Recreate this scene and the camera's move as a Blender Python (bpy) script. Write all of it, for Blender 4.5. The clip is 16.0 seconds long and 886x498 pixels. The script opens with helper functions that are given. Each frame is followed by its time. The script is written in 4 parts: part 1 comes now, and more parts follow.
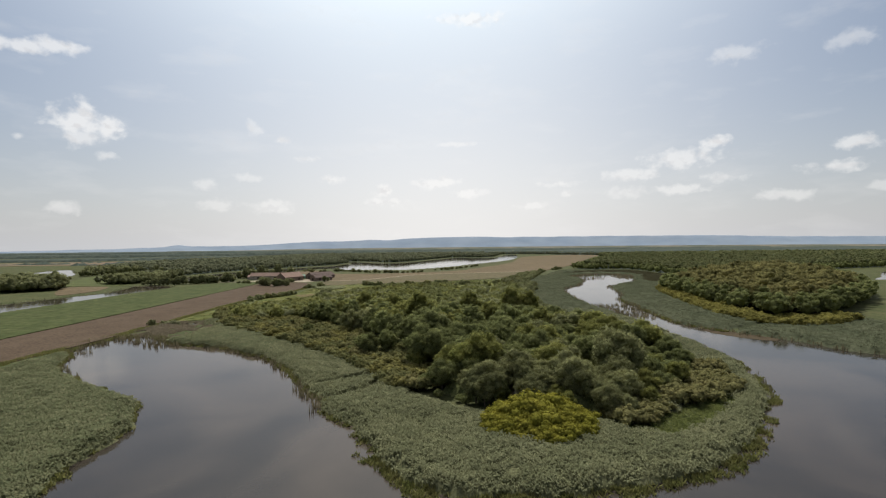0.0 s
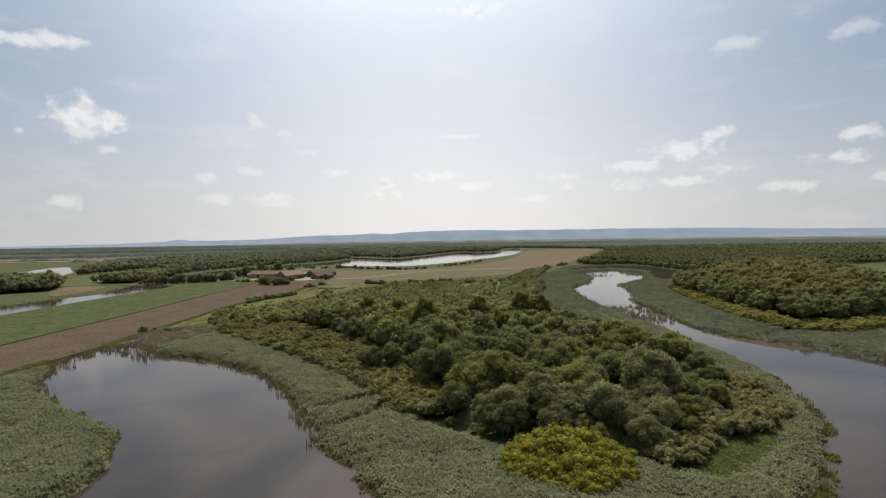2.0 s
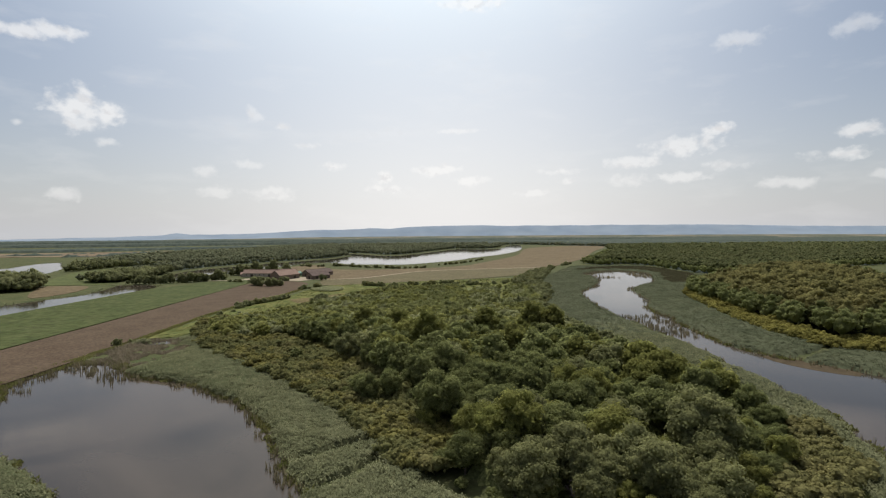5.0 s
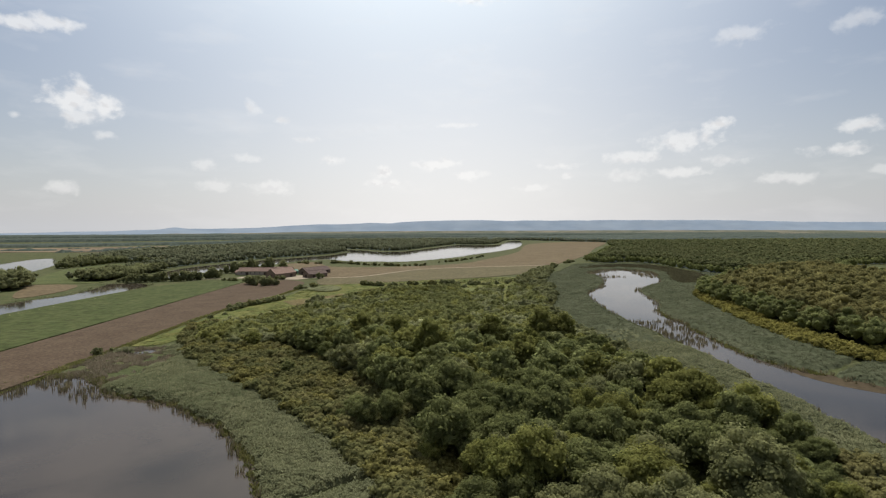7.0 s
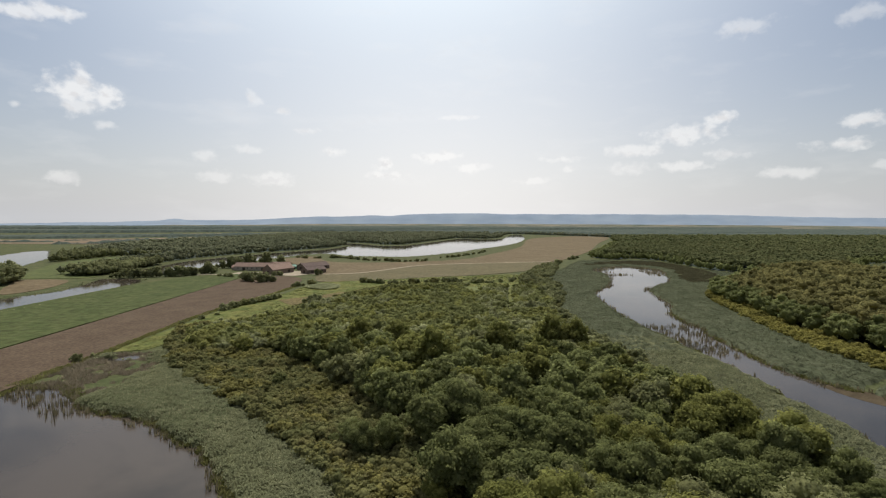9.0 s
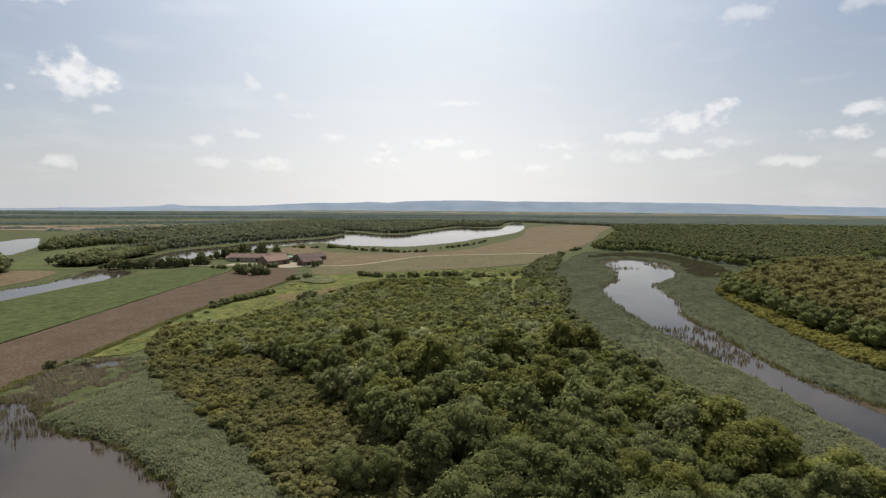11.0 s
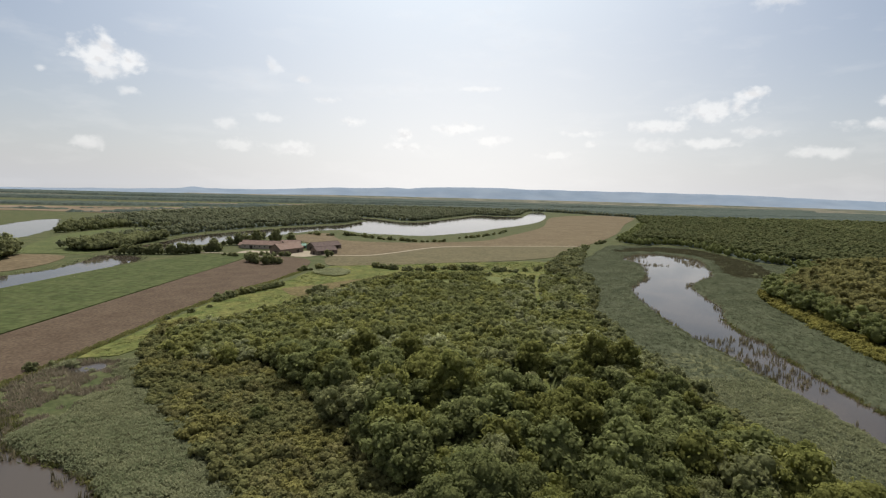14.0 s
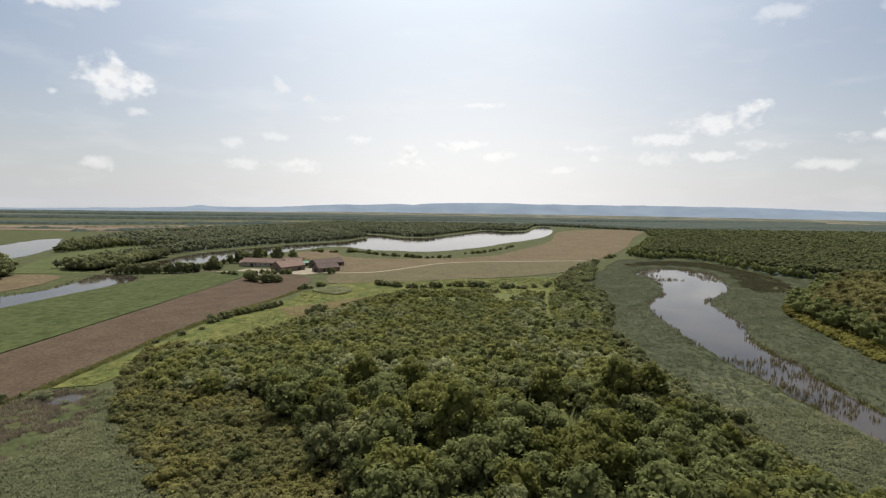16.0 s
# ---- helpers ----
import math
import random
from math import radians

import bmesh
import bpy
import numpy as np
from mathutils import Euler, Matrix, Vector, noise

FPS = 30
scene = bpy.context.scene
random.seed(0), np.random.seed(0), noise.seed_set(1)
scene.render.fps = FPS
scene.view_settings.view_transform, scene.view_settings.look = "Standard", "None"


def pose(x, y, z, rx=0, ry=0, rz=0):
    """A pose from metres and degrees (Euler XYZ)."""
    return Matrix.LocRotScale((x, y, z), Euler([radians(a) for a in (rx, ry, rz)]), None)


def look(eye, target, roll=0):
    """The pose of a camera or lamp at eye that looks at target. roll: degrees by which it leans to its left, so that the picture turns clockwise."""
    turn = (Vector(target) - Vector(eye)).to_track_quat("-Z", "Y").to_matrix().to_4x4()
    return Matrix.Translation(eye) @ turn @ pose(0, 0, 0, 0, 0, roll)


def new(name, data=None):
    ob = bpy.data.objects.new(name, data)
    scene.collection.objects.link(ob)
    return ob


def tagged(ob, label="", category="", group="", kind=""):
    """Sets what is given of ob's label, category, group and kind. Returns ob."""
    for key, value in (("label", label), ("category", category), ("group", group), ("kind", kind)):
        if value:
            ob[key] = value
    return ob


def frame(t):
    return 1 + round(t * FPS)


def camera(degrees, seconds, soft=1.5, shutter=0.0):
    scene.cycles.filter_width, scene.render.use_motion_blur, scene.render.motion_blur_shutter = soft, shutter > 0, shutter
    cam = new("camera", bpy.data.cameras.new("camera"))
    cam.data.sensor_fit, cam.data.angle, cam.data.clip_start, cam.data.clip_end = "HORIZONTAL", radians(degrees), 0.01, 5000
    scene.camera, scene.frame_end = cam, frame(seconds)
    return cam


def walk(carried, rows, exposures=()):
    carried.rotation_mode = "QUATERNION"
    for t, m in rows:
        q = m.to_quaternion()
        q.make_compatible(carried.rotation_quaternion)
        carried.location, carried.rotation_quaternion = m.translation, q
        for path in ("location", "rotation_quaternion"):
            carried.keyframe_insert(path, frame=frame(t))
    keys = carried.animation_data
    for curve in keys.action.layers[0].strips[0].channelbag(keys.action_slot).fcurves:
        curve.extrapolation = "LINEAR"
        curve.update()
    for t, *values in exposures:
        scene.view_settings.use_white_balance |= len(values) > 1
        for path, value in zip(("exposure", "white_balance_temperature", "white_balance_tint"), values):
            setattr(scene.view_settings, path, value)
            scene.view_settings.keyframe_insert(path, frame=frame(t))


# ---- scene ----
# ---- the camera and its way: seconds, place, heading, dip, lean ----
PATH = [
    (0.0, 0.00, 0.00, 45.00, 0.013, 0.607, 0.607),
    (0.5, -0.69, 3.87, 46.19, 0.069, 0.693, 0.672),
    (1.0, -1.41, 7.67, 47.38, 0.148, 0.796, 0.854),
    (1.5, -2.03, 11.79, 48.56, 0.001, 0.966, 0.857),
    (2.0, -2.60, 15.89, 49.59, -0.200, 1.404, 0.833),
    (2.5, -3.08, 19.97, 50.54, -0.198, 1.616, 0.347),
    (3.0, -3.59, 23.87, 51.37, -0.293, 1.659, 0.372),
    (3.5, -4.02, 27.78, 52.22, -0.358, 1.693, 0.134),
    (4.0, -4.26, 32.02, 53.06, -0.267, 1.740, 0.241),
    (6.5, -6.57, 52.87, 57.66, -0.006, 2.538, 0.608),
    (7.0, -6.92, 57.03, 58.44, 0.024, 2.643, 0.310),
    (7.5, -7.31, 61.18, 59.18, 0.042, 2.896, 0.248),
    (8.0, -7.76, 65.39, 60.01, 0.133, 3.494, 0.366),
    (8.5, -8.09, 69.34, 60.78, 0.062, 3.558, 0.301),
    (9.0, -8.57, 73.36, 61.49, -0.048, 3.472, -0.075),
    (11.5, -10.34, 94.26, 67.05, 0.049, 5.570, -0.478),
    (12.0, -10.65, 98.38, 67.86, -0.254, 6.151, -0.840),
    (12.5, -10.81, 102.38, 68.40, -0.813, 6.743, -1.060),
    (13.0, -10.88, 106.38, 68.61, -1.097, 7.037, -0.762),
    (13.5, -11.03, 110.36, 68.77, -1.371, 6.893, -0.529),
    (14.0, -10.97, 114.28, 68.73, -1.944, 6.518, -1.429),
    (14.5, -11.04, 118.16, 68.48, -2.488, 6.120, -1.791),
    (15.0, -11.22, 122.23, 68.04, -2.167, 5.831, -0.718),
    (15.5, -11.30, 126.27, 67.60, -2.105, 5.550, -0.181),
    (16.0, -11.17, 130.31, 67.24, -2.641, 4.763, -0.775),
]


def aim(x, y, z, heading, dip, lean):
    h, d = radians(heading), radians(dip)
    way = Vector((math.sin(h) * math.cos(d), math.cos(h) * math.cos(d), -math.sin(d)))
    return look(Vector((x, y, z)), Vector((x, y, z)) + way, -lean)


cam = camera(82.0, 16.0, soft=1.2)
EXPOSURES = [(0.0, 0.12), (4.0, 0.12), (9.0, 0.15), (12.5, 0.22), (16.0, 0.24)]
walk(cam, [(row[0], aim(*row[1:])) for row in PATH], EXPOSURES)

# ---- sky, clouds and sun ----
SUN_HIGH, SUN_TURN = radians(57), radians(-4)
SUN_WAY = Vector((math.sin(SUN_TURN) * math.cos(SUN_HIGH), math.cos(SUN_TURN) * math.cos(SUN_HIGH), math.sin(SUN_HIGH)))
SKY, HAZE = 0.068, 0.92
HAZE_COLOUR, CLOUD_COLOUR, GLARE_COLOUR = (0.51, 0.52, 0.545), (0.93, 0.915, 0.895), (0.86, 0.955, 1.03)
AHEAD_COLOUR, CLOUD_SHADE = (0.93, 0.905, 0.885), (0.64, 0.635, 0.645)
CLOUD_BASE_COLOUR = (0.86, 0.83, 0.82)
# heading, height, half width, half height (degrees), density
CLOUDS_WEST = [(-39.6, 17.0, 2.2, 0.7, 0.9), (-36.5, 17.5, 2.1, 0.6, 0.9), (-35.4, 11.5, 2.2, 1.4, 1), (-33.1, 11.2, 1.1, 1.1, 1), (-35.2, 10.0, 1.7, 0.8, 0.8), (-39.6, 9.6, 0.4, 0.3, 0.6), (-33.3, 8.5, 0.9, 0.4, 0.6), (-36.5, 3.5, 1.5, 0.6, 0.6), (-20.1, 12.1, 1.0, 0.7, 0.5), (-17.1, 11.1, 0.9, 0.4, 0.6), (-14.9, 9.2, 1.4, 0.4, 0.5), (-25.1, 6.2, 1.1, 0.6, 0.5), (-20.9, 7.1, 1.3, 0.5, 0.5)]
CLOUDS_NORTH = [(-23.8, 4.2, 1.7, 0.6, 0.5), (-18.3, 4.1, 2.1, 0.7, 0.6), (-12.2, 7.1, 1.5, 0.5, 0.8), (-6.6, 5.9, 1.2, 0.6, 0.9), (-6.5, 4.7, 2.2, 0.4, 0.7), (-1.4, 6.7, 1.9, 0.6, 0.8), (3.3, 23.6, 3.5, 0.7, 0.9), (1.8, 11.0, 2.0, 0.3, 0.6), (0.5, 6.9, 1.2, 0.6, 0.8), (3.1, 5.6, 1.6, 0.6, 0.8), (12.9, 6.4, 1.8, 0.4, 0.7), (10.0, 4.1, 2.0, 0.4, 0.6), (13.7, 5.3, 1.0, 0.4, 0.6)]
CLOUDS_EAST = [(20.2, 7.0, 2.8, 0.6, 0.7), (24.9, 8.4, 3.2, 1.0, 0.8), (28.1, 9.7, 1.2, 0.5, 0.9), (19.8, 5.1, 1.9, 0.6, 0.5), (24.9, 5.3, 2.4, 0.5, 0.7), (29.0, 6.2, 1.8, 0.5, 0.6), (30.0, 17.6, 2.1, 0.8, 0.5), (38.4, 17.1, 1.9, 0.7, 0.45), (39.3, 8.4, 1.7, 0.6, 0.8), (37.6, 6.5, 2.2, 0.5, 0.8), (33.9, 4.2, 2.3, 0.5, 0.6), (40.9, 4.6, 1.1, 0.5, 0.5)]


def build_world():
    world = bpy.data.worlds.new("sky")
    scene.world = world
    world.use_nodes = True
    nt = world.node_tree
    nt.nodes.clear()
    N, L = nt.nodes.new, nt.links.new

    def val(op, a, b=None, clamp=False):
        n = N("ShaderNodeMath")
        n.operation, n.use_clamp = op, clamp
        for i, s in enumerate((a, b)):
            if s is None:
                continue
            if isinstance(s, (int, float)):
                n.inputs[i].default_value = s
            else:
                L(s, n.inputs[i])
        return n.outputs[0]

    def noise_at(scale, detail, flat, rough=0.55, rise=0.0):
        n, m = N("ShaderNodeTexNoise"), N("ShaderNodeMapping")
        n.inputs["Scale"].default_value, n.inputs["Detail"].default_value, n.inputs["Roughness"].default_value = scale, detail, rough
        m.inputs["Scale"].default_value, m.inputs["Location"].default_value = (1, 1, flat), (0, 0, rise)
        L(co.outputs["Generated"], m.inputs[0])
        L(m.outputs[0], n.inputs["Vector"])
        return n.outputs[0]

    def blend(factor, below, colour):
        n = N("ShaderNodeMixRGB")
        L(factor, n.inputs[0])
        L(below, n.inputs[1])
        n.inputs[2].default_value = (*[c / SKY for c in colour], 1)
        return n.outputs[0]

    sky = N("ShaderNodeTexSky")
    sky.sky_type, sky.sun_disc = "NISHITA", False
    sky.sun_elevation, sky.sun_rotation = SUN_HIGH, SUN_TURN
    sky.air_density, sky.dust_density, sky.ozone_density, sky.altitude = 1.0, 1.5, 1.6, 100
    co = N("ShaderNodeTexCoord")
    sep = N("ShaderNodeSeparateXYZ")
    L(co.outputs["Generated"], sep.inputs[0])
    both = N("ShaderNodeCombineXYZ")
    L(val("ARCTAN2", sep.outputs[0], sep.outputs[1]), both.inputs[0])
    L(val("ARCSINE", sep.outputs[2]), both.inputs[1])
    puff = noise_at(46, 6, 1.3, 0.52)
    wob = val("MULTIPLY", val("SUBTRACT", puff, 0.5), 3.0)
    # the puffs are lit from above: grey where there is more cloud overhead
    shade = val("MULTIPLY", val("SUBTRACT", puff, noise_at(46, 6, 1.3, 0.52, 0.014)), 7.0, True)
    cover = None
    for a, e, ra, re, k in CLOUDS_WEST + CLOUDS_NORTH + CLOUDS_EAST:
        m = N("ShaderNodeVectorMath")
        m.operation = "MULTIPLY_ADD"
        L(both.outputs[0], m.inputs[0])
        sx, sy = 1 / radians(ra), 1 / radians(re)
        m.inputs[1].default_value, m.inputs[2].default_value = (sx, sy, 0), (-radians(a) * sx, -radians(e) * sy, 0)
        d = N("ShaderNodeVectorMath")
        d.operation = "LENGTH"
        L(m.outputs[0], d.inputs[0])
        r = N("ShaderNodeMapRange")
        r.interpolation_type = "SMOOTHSTEP"
        L(val("ADD", d.outputs[1], wob), r.inputs[0])
        r.inputs[1].default_value, r.inputs[2].default_value, r.inputs[3].default_value, r.inputs[4].default_value = 0.2, 1.35, k * 0.64, 0
        cover = r.outputs[0] if cover is None else val("MAXIMUM", cover, r.outputs[0])
    thin = val("MULTIPLY", val("SUBTRACT", noise_at(7, 6, 3.5), 0.52), 1.6, True)
    cover = val("MAXIMUM", cover, val("MULTIPLY", thin, 0.35))
    high = val("MULTIPLY", val("SUBTRACT", noise_at(3.6, 5, 1.0), 0.42), 5.0, True)
    high = val("MULTIPLY", high, val("MULTIPLY", val("SUBTRACT", sep.outputs[2], 0.44), 8.0, True))
    high = val("MULTIPLY", high, 0.85)
    # pale haze, thickest at the horizon, and the bright air round the sun
    hz = val("MULTIPLY", val("POWER", val("SUBTRACT", 1.0, val("ABSOLUTE", sep.outputs[2]), True), 5), HAZE)
    dot = N("ShaderNodeVectorMath")
    dot.operation = "DOT_PRODUCT"
    L(co.outputs["Generated"], dot.inputs[0])
    dot.inputs[1].default_value = SUN_WAY
    glare = val("MULTIPLY", val("POWER", val("MAXIMUM", dot.outputs[1], 0.0), 8.0), 3.1, True)
    col = blend(hz, sky.outputs[0], HAZE_COLOUR)
    ahead = val("MULTIPLY", val("POWER", val("MAXIMUM", sep.outputs[1], 0.0), 9.0), 0.66)
    col = blend(ahead, col, AHEAD_COLOUR)
    col = blend(glare, col, GLARE_COLOUR)
    col = blend(high, col, CLOUD_BASE_COLOUR)
    col = blend(cover, col, CLOUD_COLOUR)
    col = blend(val("MULTIPLY", cover, shade), col, CLOUD_SHADE)
    bg = N("ShaderNodeBackground")
    L(col, bg.inputs[0])
    bg.inputs[1].default_value = SKY
    L(bg.outputs[0], N("ShaderNodeOutputWorld").inputs[0])


build_world()
lamp = bpy.data.lights.new("sun", "SUN")
lamp.energy, lamp.angle, lamp.color = 4.4, radians(0.55), (1.0, 0.965, 0.90)
sun = new("sun", lamp)
sun.matrix_world = look(Vector((0, 0, 200)) + 300 * SUN_WAY, (0, 0, 200))


# ---- materials ----
def material(name, colour, second=None, scale=1.0, rough=0.8, bump=0.0, bump_scale=20.0, vary=0.0, leafy=0.0, grain=None, mottle=0.28):
    """Two colours mixed by noise of a size in metres, finer grain over it, relief, and variation from object to object."""
    mat = bpy.data.materials.new(name)
    mat.use_nodes = True
    nt = mat.node_tree
    N, L = nt.nodes.new, nt.links.new
    b = nt.nodes["Principled BSDF"]
    b.inputs["Roughness"].default_value = rough
    b.inputs["Specular IOR Level"].default_value = 0.02 if leafy or rough > 0.7 else 0.25
    geo = N("ShaderNodeNewGeometry")
    n1 = N("ShaderNodeTexNoise")
    n1.inputs["Scale"].default_value, n1.inputs["Detail"].default_value, n1.inputs["Roughness"].default_value = 1 / scale, 6, 0.6
    L(geo.outputs["Position"], n1.inputs["Vector"])
    ramp = N("ShaderNodeValToRGB")
    ramp.color_ramp.elements[0].position, ramp.color_ramp.elements[1].position = 0.36, 0.64
    ramp.color_ramp.elements[0].color = (*colour, 1)
    ramp.color_ramp.elements[1].color = (*(second or [c * 1.35 for c in colour]), 1)
    L(n1.outputs[0], ramp.inputs[0])
    n2 = N("ShaderNodeTexNoise")
    n2.inputs["Scale"].default_value, n2.inputs["Detail"].default_value = grain or 7.0 / scale, 5
    L(geo.outputs["Position"], n2.inputs["Vector"])
    mul = N("ShaderNodeMapRange")
    mul.inputs[1].default_value, mul.inputs[2].default_value, mul.inputs[3].default_value, mul.inputs[4].default_value = 0.3, 0.7, 1 - mottle, 1 + mottle
    L(n2.outputs[0], mul.inputs[0])
    hsv = N("ShaderNodeHueSaturation")
    L(ramp.outputs[0], hsv.inputs["Color"])
    L(mul.outputs[0], hsv.inputs["Value"])
    last = hsv.outputs[0]
    if vary:
        info = N("ShaderNodeObjectInfo")
        tone = N("ShaderNodeAttribute")
        tone.attribute_name = "tone"
        for source, amount in ((info.outputs["Random"], vary), (geo.outputs["Random Per Island"], vary * 0.45), (tone.outputs["Fac"], vary * 1.3)):
            m = N("ShaderNodeMapRange")
            m.inputs[1].default_value = -1.0 if source == tone.outputs["Fac"] else 0.0
            m.inputs[3].default_value, m.inputs[4].default_value = 1 - amount, 1 + amount
            L(source, m.inputs[0])
            h = N("ShaderNodeHueSaturation")
            L(last, h.inputs["Color"])
            L(m.outputs[0], h.inputs["Value"])
            last = h.outputs[0]
    L(last, b.inputs["Base Color"])
    if bump:
        n3 = N("ShaderNodeTexNoise")
        n3.inputs["Scale"].default_value, n3.inputs["Detail"].default_value = bump_scale, 4
        L(geo.outputs["Position"], n3.inputs["Vector"])
        bp = N("ShaderNodeBump")
        bp.inputs["Strength"].default_value, bp.inputs["Distance"].default_value = 0.8, bump
        L(n3.outputs[0], bp.inputs["Height"])
        L(bp.outputs[0], b.inputs["Normal"])
    if leafy:
        tr = N("ShaderNodeBsdfTranslucent")
        br = N("ShaderNodeHueSaturation")
        br.inputs["Value"].default_value = 1.3
        L(last, br.inputs["Color"])
        L(br.outputs[0], tr.inputs[0])
        mx = N("ShaderNodeMixShader")
        mx.inputs[0].default_value = leafy
        L(b.outputs[0], mx.inputs[1])
        L(tr.outputs[0], mx.inputs[2])
        L(mx.outputs[0], nt.nodes["Material Output"].inputs[0])
    return mat


def water_material():
    mat = bpy.data.materials.new("murky_cloud_blotched_water")
    mat.use_nodes = True
    nt = mat.node_tree
    N, L = nt.nodes.new, nt.links.new
    b = nt.nodes["Principled BSDF"]
    b.inputs["Roughness"].default_value = 0.06
    b.inputs["IOR"].default_value = 1.33
    b.inputs["Specular IOR Level"].default_value = 0.36
    geo = N("ShaderNodeNewGeometry")
    n1 = N("ShaderNodeTexNoise")
    n1.inputs["Scale"].default_value, n1.inputs["Detail"].default_value, n1.inputs["Distortion"].default_value = 0.017, 5, 0.8
    L(geo.outputs["Position"], n1.inputs["Vector"])
    # brown murk, with paler blotches painted in as soft cloud reflections
    ramp = N("ShaderNodeValToRGB")
    ramp.color_ramp.elements[0].position, ramp.color_ramp.elements[1].position = 0.38, 0.62
    ramp.color_ramp.elements[0].color, ramp.color_ramp.elements[1].color = (0.026, 0.022, 0.018, 1), (0.060, 0.048, 0.037, 1)
    L(n1.outputs[0], ramp.inputs[0])
    L(ramp.outputs[0], b.inputs["Base Color"])
    n2 = N("ShaderNodeTexNoise")
    n2.inputs["Scale"].default_value, n2.inputs["Detail"].default_value = 0.9, 3
    L(geo.outputs["Position"], n2.inputs["Vector"])
    bp = N("ShaderNodeBump")
    bp.inputs["Strength"].default_value, bp.inputs["Distance"].default_value = 0.4, 0.03
    L(n2.outputs[0], bp.inputs["Height"])
    L(bp.outputs[0], b.inputs["Normal"])
    return mat


M_GROUND = material("marsh_soil_and_grass", (0.052, 0.062, 0.026), (0.08, 0.08, 0.038), 14, bump=0.12, bump_scale=2.0, grain=0.7)
M_WATER = water_material()
M_CROP = material("green_crop", (0.046, 0.058, 0.021), (0.064, 0.073, 0.029), 14, bump=0.3, bump_scale=0.8, grain=0.25, mottle=0.3)
M_GRASS = material("meadow_grass", (0.064, 0.076, 0.03), (0.082, 0.092, 0.037), 22, bump=0.12, bump_scale=1.5, grain=0.3, mottle=0.2)
M_SOIL = material("bare_brown_soil", (0.07, 0.05, 0.034), (0.086, 0.063, 0.043), 16, bump=0.10, bump_scale=1.2, grain=0.8)
M_STUBBLE = material("dry_stubble", (0.104, 0.079, 0.047), (0.124, 0.096, 0.058), 40, bump=0.06, bump_scale=1.5, grain=0.3)
M_PASTURE = material("olive_pasture", (0.09, 0.079, 0.044), (0.108, 0.091, 0.051), 25, bump=0.06, bump_scale=1.5, grain=0.4)
M_MEADOW = material("yellow_green_meadow", (0.07, 0.086, 0.026), (0.128, 0.124, 0.042), 13, bump=0.3, bump_scale=1.1, grain=0.5, mottle=0.34)
M_RUST = material("rusty_meadow_plants", (0.1, 0.08, 0.038), (0.122, 0.096, 0.046), 10, bump=0.2, bump_scale=1.1, grain=0.6)
M_FAR = material("far_farmland", (0.055, 0.068, 0.046), (0.165, 0.142, 0.104), 220, grain=0.02)
M_TAN = material("harvested_field", (0.125, 0.092, 0.06), (0.165, 0.128, 0.086), 180, grain=0.02)
M_TRACK = material("pale_gravel", (0.22, 0.185, 0.135), (0.28, 0.24, 0.18), 3, bump=0.03, bump_scale=8)
M_REED = material("grey_green_reed", (0.142, 0.15, 0.08), (0.186, 0.19, 0.104), 9, rough=0.75, vary=0.16, leafy=0.35, grain=1.2, mottle=0.26)
# west and pool reeds: greener stands, also darkened in colour for lens vignetting
M_REED_WEST = material("edge_dimmed_dull_reed", (0.09, 0.102, 0.052), (0.12, 0.13, 0.07), 12, rough=0.75, vary=0.16, leafy=0.35, grain=1.2, mottle=0.26)
M_REED_POOL = material("edge_dimmed_green_reed", (0.078, 0.088, 0.05), (0.108, 0.116, 0.069), 18, rough=0.75, vary=0.16, leafy=0.35, grain=0.8, mottle=0.3)
M_SEDGE = material("dark_sedge", (0.085, 0.08, 0.046), (0.115, 0.104, 0.06), 8, rough=0.8, vary=0.2, leafy=0.3)
# darker reed colour for the bed's base: shade between the leaves, painted in
M_REED_SHADE = material("reed_gap_shade", (0.08, 0.084, 0.042), (0.11, 0.11, 0.058), 6, rough=0.85, bump=0.15, bump_scale=2.5, grain=1.5, mottle=0.4)
M_MUD = material("wet_mud", (0.05, 0.039, 0.025), (0.07, 0.054, 0.034), 5, rough=0.85, bump=0.02, bump_scale=2.0)
M_REED_DRY = material("brown_reed", (0.12, 0.106, 0.06), (0.16, 0.136, 0.082), 5, rough=0.8, vary=0.22, leafy=0.35)
M_MARSH = material("pinkish_marsh_plant", (0.145, 0.124, 0.086), (0.19, 0.158, 0.112), 5, rough=0.8, vary=0.2, leafy=0.45)
M_BANK = material("bank_plant", (0.115, 0.125, 0.04), (0.16, 0.15, 0.058), 4, rough=0.8, vary=0.2, leafy=0.4)
M_TURF = material("glade_turf", (0.13, 0.15, 0.05), (0.16, 0.176, 0.062), 4, rough=0.8, vary=0.12, leafy=0.45)
M_LEAF = material("oak_leaf", (0.118, 0.131, 0.051), (0.156, 0.167, 0.066), 9, rough=0.8, vary=0.14, leafy=0.54, grain=2.2, mottle=0.36)
# pale leaf, lightened in colour for the haze over far bushes and trees
M_LEAF_PALE = material("pale_hazed_leaf", (0.16, 0.168, 0.08), (0.195, 0.2, 0.096), 9, rough=0.8, vary=0.14, leafy=0.54, grain=2.2, mottle=0.36)
M_LEAF_GREY = material("grey_leaf", (0.146, 0.152, 0.07), (0.186, 0.188, 0.085), 9, rough=0.8, vary=0.14, leafy=0.54, grain=2.2, mottle=0.36)
M_LEAF_AMBER = material("amber_leaf", (0.13, 0.124, 0.044), (0.17, 0.154, 0.052), 5, rough=0.8, vary=0.14, leafy=0.34, grain=2.2, mottle=0.36)
